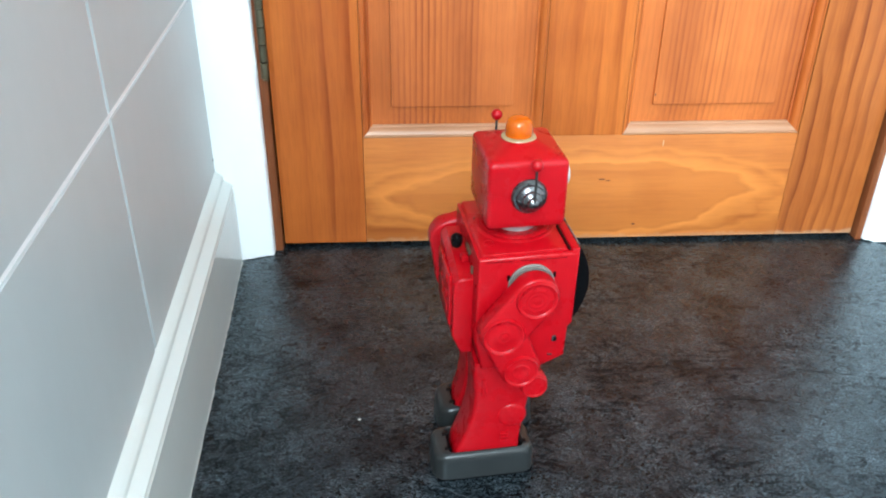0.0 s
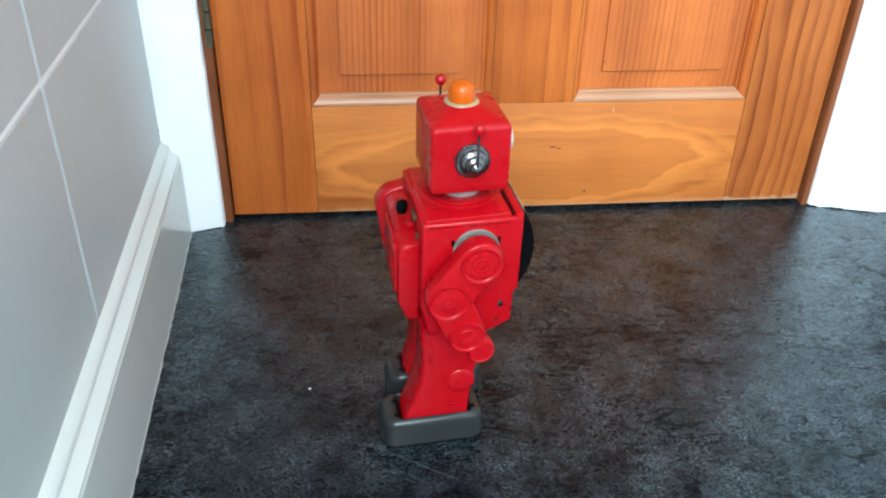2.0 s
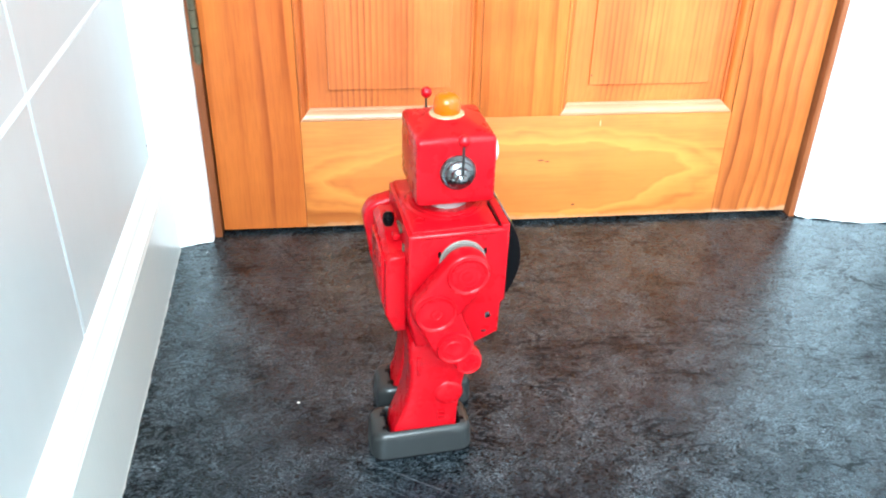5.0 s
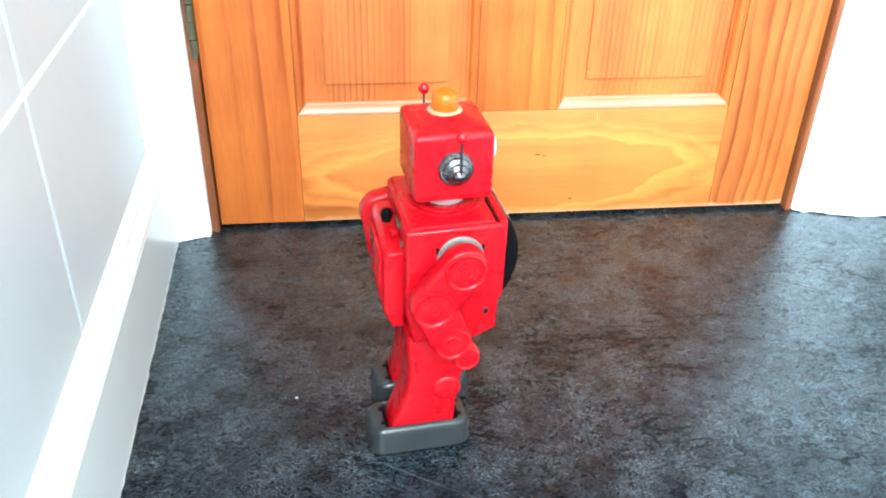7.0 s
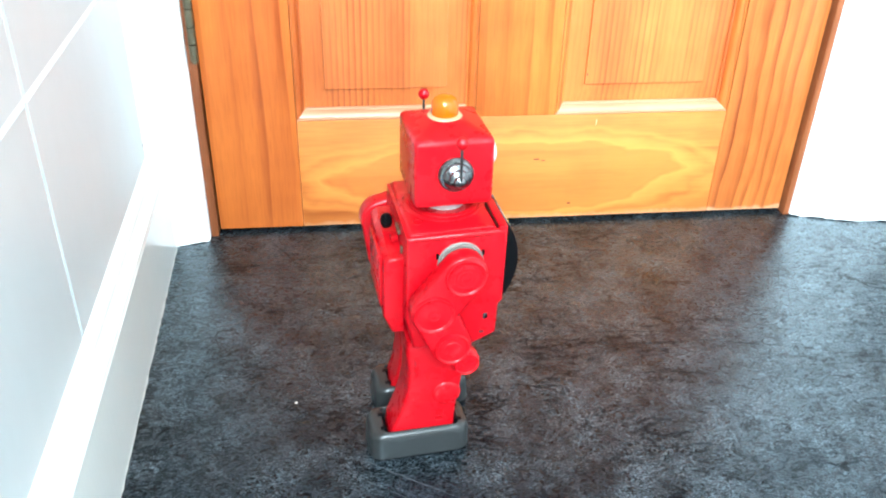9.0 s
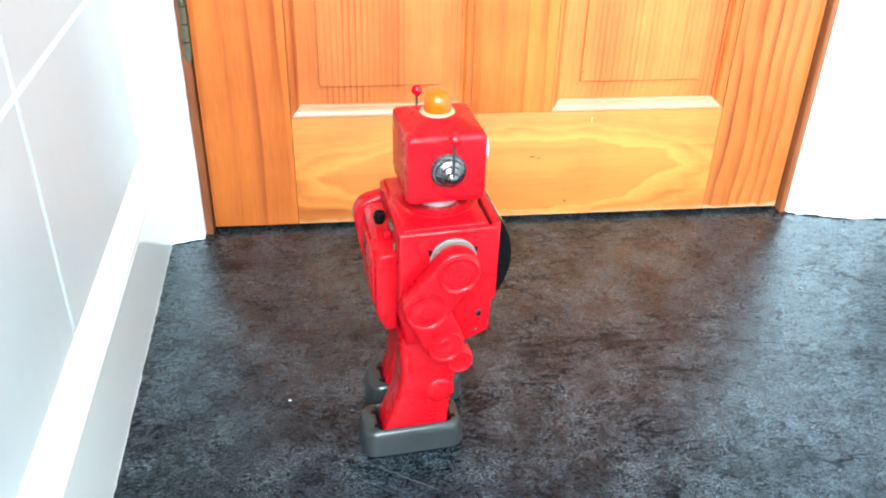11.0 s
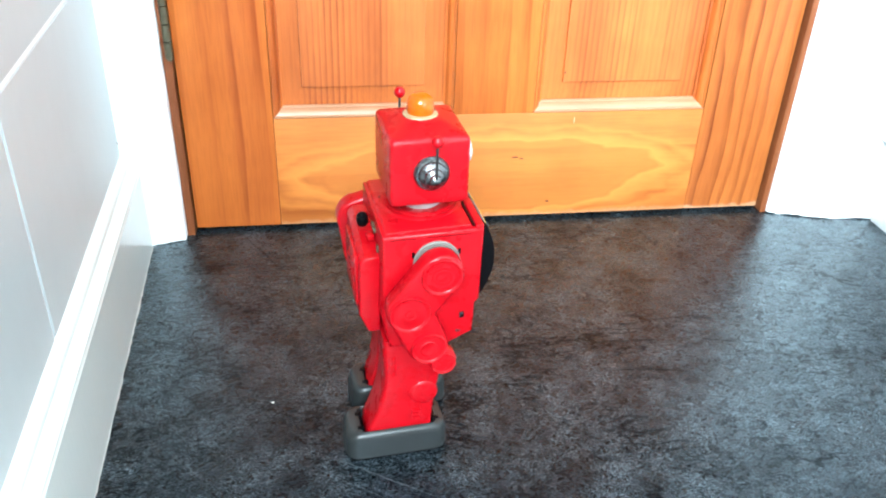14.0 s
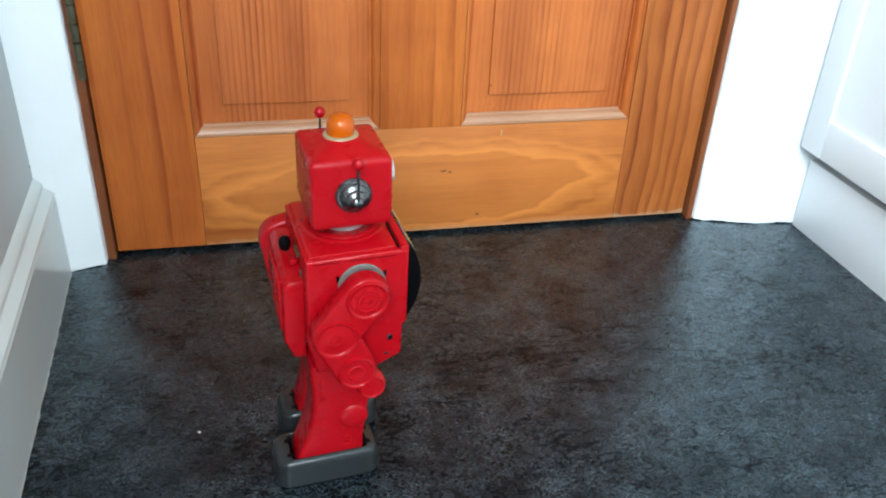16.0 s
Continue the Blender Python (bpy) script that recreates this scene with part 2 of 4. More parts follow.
BRASS = make_plain("tarnished_brass", (0.19, 0.17, 0.11), 0.42, 0.85, 0.0, 0.5, 300)
CYAN = make_plain("cyan_print", (0.01, 0.32, 0.48), 0.3, 0, 0.4)
GREEN = make_plain("dark_green_print", (0.02, 0.16, 0.08), 0.3, 0, 0.4)
YELLOW = make_plain("yellow_print", (0.82, 0.62, 0.03), 0.3, 0, 0.4)
ORANGE_PRINT = make_plain("orange_print", (0.72, 0.16, 0.02), 0.3, 0, 0.4)
STEEL_BLUE = make_plain("steel_blue_print", (0.10, 0.15, 0.20), 0.3, 0, 0.4)
GREY_PRINT = make_plain("grey_print", (0.30, 0.32, 0.33), 0.3, 0, 0.4)
PINK_PRINT = make_plain("pink_print", (0.62, 0.10, 0.16), 0.3, 0, 0.4)
CRUMB = make_plain("pale_crumb", (0.78, 0.76, 0.70), 0.7)
KNOT = make_plain("pine_knot", (0.10, 0.022, 0.006), 0.4)
BARE_WOOD = make_plain("bare_pine", (0.55, 0.34, 0.18), 0.6)
DARK_GAP = make_plain("dark_gap", (0.02, 0.018, 0.016), 0.8)


def make_amber():
    m = Mat("amber_plastic", (0.50, 0.080, 0.0003), 0.10, coat=0.18, spec=0.3)
    glow = m.noise(m.mapped(), 90, 2)
    m.colour(m.mix(glow, (0.42, 0.064, 0.0002), (0.52, 0.092, 0.0003)))
    return m.m


AMBER_CLEAR = make_amber()


# ---- mesh helpers ----
def finish(name, bm, material, angle=32):
    bmesh.ops.recalc_face_normals(bm, faces=bm.faces)
    me = bpy.data.meshes.new(name)
    bm.to_mesh(me)
    bm.free()
    me.materials.append(material)
    me.shade_smooth()
    me.set_sharp_from_angle(angle=radians(angle))
    return me


def part(name, bm, material, parent=None, label="", place=None):
    """Links a bmesh as one mesh object under a thing or a part."""
    ob = new(name, finish(name, bm, material))
    if parent is not None:
        ob.parent = parent
    if place is not None:
        ob.matrix_basis = place
    if label:
        ob["label"] = label
    return ob


def rbox(x0, x1, y0, y1, z0, z1, bev=0.0, seg=2, bm=None):
    own = bmesh.new()
    bmesh.ops.create_cube(own, size=1)
    for v in own.verts:
        v.co = Vector(((x0 + x1) / 2 + v.co.x * (x1 - x0), (y0 + y1) / 2 + v.co.y * (y1 - y0), (z0 + z1) / 2 + v.co.z * (z1 - z0)))
    if bev:
        bmesh.ops.bevel(own, geom=own.edges[:], offset=bev, segments=seg, profile=0.5, affect="EDGES")
    return join(bm, own)


def join(bm, own):
    if bm is None:
        return own
    me = bpy.data.meshes.new("tmp")
    own.to_mesh(me)
    own.free()
    bm.from_mesh(me)
    bpy.data.meshes.remove(me)
    return bm


def prism(points, lo, hi, axis="y", bev=0.0, seg=2, bm=None):
    """An outline drawn out along an axis. axis y: points are (x, z); x: (y, z); z: (x, y)."""
    own = bmesh.new()

    def at(p, d):
        return {"y": (p[0], d, p[1]), "x": (d, p[0], p[1]), "z": (p[0], p[1], d)}[axis]
    a = [own.verts.new(at(p, lo)) for p in points]
    b = [own.verts.new(at(p, hi)) for p in points]
    own.faces.new(a)
    own.faces.new(b[::-1])
    for i in range(len(points)):
        j = (i + 1) % len(points)
        own.faces.new((a[i], b[i], b[j], a[j]))
    bmesh.ops.recalc_face_normals(own, faces=own.faces)
    if bev:
        caps = [e for e in own.edges if len(e.link_faces) == 2 and any(len(f.verts) == len(points) for f in e.link_faces) and len(points) > 4]
        geom = caps if len(points) > 4 else own.edges[:]
        bmesh.ops.bevel(own, geom=geom, offset=bev, segments=seg, profile=0.5, affect="EDGES", clamp_overlap=True)
    return join(bm, own)


def lathe(profile, centre=(0, 0, 0), axis="z", n=32, bm=None):
    """A turned shape: profile of (radius, height) along an axis; '-y' points to the near side."""
    own = bmesh.new()
    c = Vector(centre)
    turn = {"z": Matrix.Identity(3), "-y": Matrix.Rotation(radians(90), 3, "X"), "y": Matrix.Rotation(radians(-90), 3, "X"),
            "x": Matrix.Rotation(radians(90), 3, "Y"), "-x": Matrix.Rotation(radians(-90), 3, "Y")}[axis]
    rings = []
    for r, h in profile:
        if r < 1e-6:
            rings.append([own.verts.new(c + turn @ Vector((0, 0, h)))])
        else:
            rings.append([own.verts.new(c + turn @ Vector((r * math.cos(k * math.tau / n), r * math.sin(k * math.tau / n), h))) for k in range(n)])
    for a, b in zip(rings, rings[1:]):
        for k in range(n):
            j = (k + 1) % n
            if len(a) == 1 and len(b) > 1:
                own.faces.new((a[0], b[k], b[j]))
            elif len(b) == 1 and len(a) > 1:
                own.faces.new((a[k], a[j], b[0]))
            elif len(a) > 1:
                own.faces.new((a[k], a[j], b[j], b[k]))
    for ring, flip in ((rings[0], True), (rings[-1], False)):
        if len(ring) > 2:
            own.faces.new(ring[::-1] if flip else ring)
    return join(bm, own)


def arc(cx, cz, r, a0, a1, n):
    return [(cx + r * math.cos(radians(a0 + (a1 - a0) * k / n)), cz + r * math.sin(radians(a0 + (a1 - a0) * k / n))) for k in range(n + 1)]


def capsule(p, rp, q, rq, n=14):
    """The outline round two discs, joined by their outer tangents."""
    dx, dz = q[0] - p[0], q[1] - p[1]
    d, face = math.hypot(dx, dz), math.degrees(math.atan2(dz, dx))
    lean = math.degrees(math.acos((rp - rq) / d))
    return arc(q[0], q[1], rq, face - lean, face + lean, n) + arc(p[0], p[1], rp, face + lean, face + 360 - lean, n)


def thing(name, label, category, place=None, group="", kind=""):
    ob = new(name)
    ob.empty_display_size = 0.02
    if place is not None:
        ob.matrix_basis = place
    return tagged(ob, label, category, group, kind)


# ---- the setting ----
def setting(name, bm, material, label, category, place=None):
    return tagged(part(name, bm, material, place=place), label, category, kind="structure")


setting("floor", rbox(-1.60, 1.80, BACK - 0.2, 0.20, -0.05, 0.0), FLOOR, "dark slate-look vinyl floor with scuffs and cracks", "floor")
setting("ceiling", rbox(-1.60, 1.80, BACK - 0.2, 0.20, 2.40, 2.46), PLASTER, "plain white ceiling", "ceiling")

# left wall: grey tiles with white joints above a moulded skirting board; it runs a little askew
LEFT = pose(-0.052, -0.028, 0, 0, 0, 1.6)
wall_left = setting("wall_left", rbox(-0.15, -0.0205, -1.10, 0.22, 0, 2.40), GROUT,
                    "grey tiled wall with white grout lines", "wall", LEFT)
SKIRT_PROFILE = [(-0.0195, 0.0), (0.0, 0.0), (0.0, 0.1020), (-0.0012, 0.1035), (-0.0014, 0.1052), (-0.0004, 0.1062), (-0.0008, 0.1080), (-0.0040, 0.1110),
                 (-0.0085, 0.1140), (-0.0102, 0.1160), (-0.0106, 0.1195), (-0.0114, 0.1215), (-0.0150, 0.1245), (-0.0180, 0.1270), (-0.0195, 0.1280)]
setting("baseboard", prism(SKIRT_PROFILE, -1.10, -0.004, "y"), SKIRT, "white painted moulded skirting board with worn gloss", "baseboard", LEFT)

def bead(name, y0, y1, size, seed, place):
    """An uneven line of paint and sealant where the skirting meets the floor."""
    rng = random.Random(seed)
    own = bmesh.new()
    rows, n = [], int((y1 - y0) / 0.008)
    for k in range(n + 1):
        y, q = y0 + (y1 - y0) * k / n, size * rng.uniform(0.25, 1.0)
        rows.append([own.verts.new(v) for v in ((-0.0005, y, 0.0), (q, y, 0.0), (q * 0.6, y, q * 0.7), (-0.0005, y, q * 1.3))])
    for a, b in zip(rows, rows[1:]):
        for i in range(4):
            own.faces.new((a[i], a[(i + 1) % 4], b[(i + 1) % 4], b[i]))
    own.faces.new(rows[0])
    own.faces.new(rows[-1][::-1])
    ob = part(name, own, SEALANT, bpy.data.objects["baseboard"], "uneven white sealant line")
    return ob


SEALANT = make_paint("white_sealant", (0.36, 0.37, 0.35), 0.5, 0.2)
bead("sealant", -1.05, -0.006, 0.0016, 8, LEFT)

# back wall with the window's opening, and the plain walls that close the place
wx0, wx1, wz0, wz1 = WINDOW
bm = rbox(-1.6, wx0, BACK - 0.15, BACK, 0, 2.4)
rbox(wx1, 1.7, BACK - 0.15, BACK, 0, 2.4, bm=bm)
rbox(wx0, wx1, BACK - 0.15, BACK, 0, wz0, bm=bm)
rbox(wx0, wx1, BACK - 0.15, BACK, wz1, 2.4, bm=bm)
setting("wall_back", bm, PLASTER, "plain white wall with a window opening", "wall")
bm = rbox(-1.60, -1.45, BACK, -1.10, 0, 2.40)
rbox(-1.60, -0.17, -1.10, -0.98, 0, 2.40, bm=bm)
setting("wall_alcove", bm, PLASTER, "plain white walls of the room behind", "wall")
RIGHT = pose(0.909, -0.040, 0, 0, 0, 3.0)
setting("wall_right", rbox(0.055, 0.20, BACK - 0.2, -0.66, 0, 2.40), PLASTER, "plain white wall beside the cabinet", "wall", RIGHT)
bm = rbox(0.62, 0.74, -0.66, 0.2, 0, 2.40)
rbox(0.02, 0.62, -0.66, 0.2, 2.36, 2.40, bm=bm)
setting("wall_recess", bm, PLASTER, "plain white wall behind the cabinet", "wall", RIGHT)

# the wall round the door
bm = rbox(-0.30, -0.013, 0.004, 0.12, 0, 2.40)
rbox(0.776, 1.70, 0.004, 0.12, 0, 2.40, bm=bm)
rbox(-0.013, 0.776, 0.004, 0.12, 1.995, 2.40, bm=bm)
setting("wall_door", bm, PLASTER, "white plastered wall round the door", "wall")
setting("wall_beyond", rbox(-0.2, 1.0, 0.16, 0.2, 0, 2.4), DARK_GAP, "dark space behind the closed door", "wall")


def ragged(points, lo, hi, amount, seed, brushed=()):
    """A painted board that stands on the floor; its lower edge and the corners named in brushed are uneven."""
    rng = random.Random(seed)
    own = bmesh.new()
    levels = [lo, 0.004, 0.012] + [0.012 + 0.009 * k for k in range(1, 46)] + [0.6, 1.2, hi]
    rows = []
    for k, z in enumerate(levels):
        row, drift = [], 0.0
        for i, (x, y) in enumerate(points):
            if i in brushed:
                drift = rng.uniform(-0.0007, 0.0007)
            row.append(own.verts.new((x + (drift if i in brushed else 0), y, max(0.0, z + (rng.uniform(0, amount) if k < 2 else 0)))))
        rows.append(row)
    n = len(points)
    for a, b in zip(rows, rows[1:]):
        for i in range(n):
            own.faces.new((a[i], a[(i + 1) % n], b[(i + 1) % n], b[i]))
    own.faces.new(rows[-1])
    own.faces.new(rows[0][::-1])
    return own


def edge_line(x0, y0, x1, y1, n):
    return [(x0 + (x1 - x0) * k / n, y0 + (y1 - y0) * k / n) for k in range(n + 1)]


setting("door_trim_left", ragged([(-0.092, 0.0035)] + edge_line(-0.092, -0.032, -0.052, -0.031, 4) + edge_line(-0.050, -0.0305, -0.0135, -0.0205, 8)
                                 + [(-0.0118, -0.018), (-0.0118, 0.0035)], 0, 2.05, 0.002, 3, (14, 15)),
        WHITE, "white glossy door architrave, chipped along the floor", "door trim")
setting("door_trim_right", ragged([(0.7742, 0.0035), (0.7742, -0.0095)] + edge_line(0.7756, -0.0120, 0.84, -0.031, 10) + edge_line(0.85, -0.033, 0.935, -0.042, 8)
                                  + [(0.935, 0.0035)], 0, 2.05, 0.0025, 5, (1, 2)),
        WHITE, "white glossy door architrave, chipped along the floor", "door trim")
setting("door_lining_left", rbox(-0.0115, -0.0019, -0.0085, 0.06, 0, 1.995, 0.0008), LINING, "brown stained door lining", "door lining")
setting("door_lining_right", rbox(0.7656, 0.7738, -0.0085, 0.06, 0, 1.995, 0.0008), LINING, "brown stained door lining", "door lining")
setting("door_lining_top", rbox(-0.0019, 0.7660, -0.0085, 0.06, 1.986, 1.995), LINING, "brown stained door lining", "door lining")


# ---- the pine door ----
def moulding_side(x0, x1, z0, z1, y0, y1, inset, side):
    """One mitred length of the ovolo moulding on one side of a panel's opening."""
    own = bmesh.new()
    dy = y1 - y0
    steps = [(0.0, y0), (0.0, y0 + 0.0012), (inset * 0.16, y0 + 0.0014), (inset * 0.20, y0 + 0.0032), (inset * 0.42, y0 + dy * 0.30), (inset * 0.60, y0 + dy * 0.46),
             (inset * 0.74, y0 + dy * 0.70), (inset * 0.78, y0 + dy * 0.86), (inset, y0 + dy * 0.90), (inset, y1), (inset, y1 + 0.004), (0.0, y1 + 0.004)]
    rows = []
    for d, y in steps:
        a, b = {"bottom": ((x0 + d, z0 + d), (x1 - d, z0 + d)), "top": ((x0 + d, z1 - d), (x1 - d, z1 - d)),
                "left": ((x0 + d, z0 + d), (x0 + d, z1 - d)), "right": ((x1 - d, z0 + d), (x1 - d, z1 - d))}[side]
        rows.append((own.verts.new((a[0], y, a[1])), own.verts.new((b[0], y, b[1]))))
    for p, q in zip(rows, rows[1:] + rows[:1]):
        own.faces.new((p[0], p[1], q[1], q[0]))
    own.faces.new([r[0] for r in rows])
    own.faces.new([r[1] for r in rows][::-1])
    return own


def raised_panel(x0, x1, z0, z1, y_edge, y_slope, y_field, margin):
    """A panel whose middle field stands proud of a sloping border, with a small square step between."""
    own = bmesh.new()
    rings = []
    for d, y in ((-0.004, y_edge + 0.012), (-0.004, y_edge), (margin, y_slope), (margin + 0.0006, y_field)):
        rings.append([own.verts.new(p) for p in ((x0 + d, y, z0 + d), (x1 - d, y, z0 + d), (x1 - d, y, z1 - d), (x0 + d, y, z1 - d))])
    for a, b in zip(rings, rings[1:]):
        for k in range(4):
            own.faces.new((a[k], a[(k + 1) % 4], b[(k + 1) % 4], b[k]))
    own.faces.new(rings[-1])
    own.faces.new(rings[0][::-1])
    return own


def pine_door():
    d = thing("door_1", "closed varnished pine panel door with orange grain", "door", kind="structure")
    w, top = 0.762, 1.98
    xs = ((0.107, 0.3275), (0.4305, 0.656))
    part("stile", rbox(0, 0.1064, 0, 0.04, 0.006, top, 0.0009), PINE_STILE, d)
    part("stile", rbox(0.6566, w, 0, 0.04, 0.006, top, 0.0009), PINE_FIGURED, d)
    part("bottom_rail", rbox(0.1068, 0.6562, 0.0004, 0.04, 0.006, 0.1538, 0.0004), PINE_FOOT_RAIL, d)
    part("lock_rail", rbox(0.1068, 0.6562, 0.0004, 0.04, 0.80, 0.98, 0.0004), PINE_RAIL, d)
    part("top_rail", rbox(0.1068, 0.6562, 0.0004, 0.04, 1.88, top, 0.0004), PINE_RAIL, d)
    for z0, z1 in ((0.1541, 0.7997), (0.9803, 1.8797)):
        part("muntin", rbox(0.328, 0.430, 0.0003, 0.04, z0, z1, 0.0004), PINE_STILE, d)
        for x0, x1 in xs:
            p = part("panel", raised_panel(x0 + 0.010, x1 - 0.010, z0 + 0.011, z1 - 0.011, 0.0170, 0.0125, 0.0086, 0.0255), PINE_PANEL, d)
            for side in ("bottom", "top", "left", "right"):
                part("moulding", moulding_side(x0, x1, z0 - 0.0002, z1 + 0.0002, 0.0006, 0.0150, 0.0115, side), PINE_EDGE_LIT if side in ("bottom", "top") else PINE_STILE, p)
    # knots and dents
    def fleck(name, x, z, w, h, y, material, label, seed):
        rng = random.Random(seed)
        pts = [(x + w * math.cos(k * math.tau / 14) * rng.uniform(0.75, 1.1), z + h * math.sin(k * math.tau / 14) * rng.uniform(0.75, 1.1)) for k in range(14)]
        part(name, prism(pts, y - 0.00025, y + 0.001, "y"), material, d, label)
    fleck("knot", 0.411, 0.0925, 0.0050, 0.0011, 0.0004, KNOT, "dark brown knot", 1)
    fleck("knot", 0.4195, 0.0905, 0.0030, 0.0009, 0.0004, KNOT, "dark brown knot", 2)
    fleck("knot", 0.460, 0.026, 0.0026, 0.0014, 0.0004, KNOT, "dark brown knot", 3)
    fleck("knot", 0.468, 0.2035, 0.0011, 0.0018, 0.0086, KNOT, "small dark knot", 4)
    fleck("dent", 0.4845, 0.1420, 0.0007, 0.0050, 0.0004, BARE_WOOD, "pale dent in the varnish", 5)
    # butt hinge, its knuckles standing out of the joint
    h = part("hinge", rbox(-0.0052, -0.0006, -0.0105, 0.02, 0.2355, 0.337), BRASS, d, "tarnished brass butt hinge")
    for k in range(5):
        z = 0.2355 + k * 0.0203
        part("knuckle", lathe([(0.0036, 0), (0.0046, 0.0006), (0.0046, 0.0192), (0.0036, 0.0198)], (-0.0030, -0.0110, z), "z", 16), BRASS, h)
    part("hinge_pin", lathe([(0.0, -0.003), (0.003, -0.0022), (0.0034, 0.0), (0.003, 0.001)], (-0.0030, -0.0110, 0.2355), "z", 14), BRASS, h)
    return d


pine_door()


# ---- the kitchen cabinet on the far side of the passage ----
def base_cabinet():
    c = thing("kitchen_cabinet", "white shaker kitchen base cabinet on a plinth", "cabinet", RIGHT)
    part("body", rbox(0.006, 0.57, -0.62, 0.004, 0.126, 0.87, 0.001), CABINET, c)
    part("plinth", rbox(0.003, 0.020, -0.62, -0.0035, 0.0, 0.101, 0.0006), CABINET, c, "white plinth board")
    x0, x1 = -0.0195, 0.0035
    y0, y1, z0, z1, f = -0.60, -0.003, 0.1225, 0.86, 0.040
    d = part("door", rbox(x0 + 0.005, x1, y0 + f - 0.004, y1 - f + 0.004, z0 + f + 0.006, z1 - f - 0.006), CABINET, c)
    part("stile", rbox(x0, x1, y1 - f, y1, z0, z1, 0.0016), CABINET, d)
    part("stile", rbox(x0, x1, y0, y0 + f, z0, z1, 0.0016), CABINET, d)
    part("rail", rbox(x0, x1 - 0.0003, y0 + f, y1 - f, z0, z0 + f + 0.012, 0.0016), CABINET, d)
    part("rail", rbox(x0, x1 - 0.0003, y0 + f, y1 - f, z1 - f - 0.012, z1, 0.0016), CABINET, d)
    return c


base_cabinet()


# ---- the tin robot: forward is its own +x, its right side -y ----
def disc(x, z, r, y, side, height=0.0016, rings=(), dot=True):
    """A pressed disc on an arm: a raised round with a soft rim, rings and a dot."""
    prof = [(r, 0.0), (r * 0.985, height * 0.55), (r * 0.94, height), (r * 0.86, height * 0.9), (r * 0.80, height * 0.55)]
    for q in rings:
        prof += [(r * (q + 0.09), height * 0.55), (r * (q + 0.05), height * 0.70), (r * (q - 0.02), height * 0.70), (r * (q - 0.08), height * 0.55)]
    prof += ([(r * 0.20, height * 0.55), (r * 0.12, height * 0.72), (0.0, height * 0.76)] if dot else [(0.0, height * 0.5)])
    return lathe(prof, (x, y, z), "-y" if side < 0 else "y", 40)


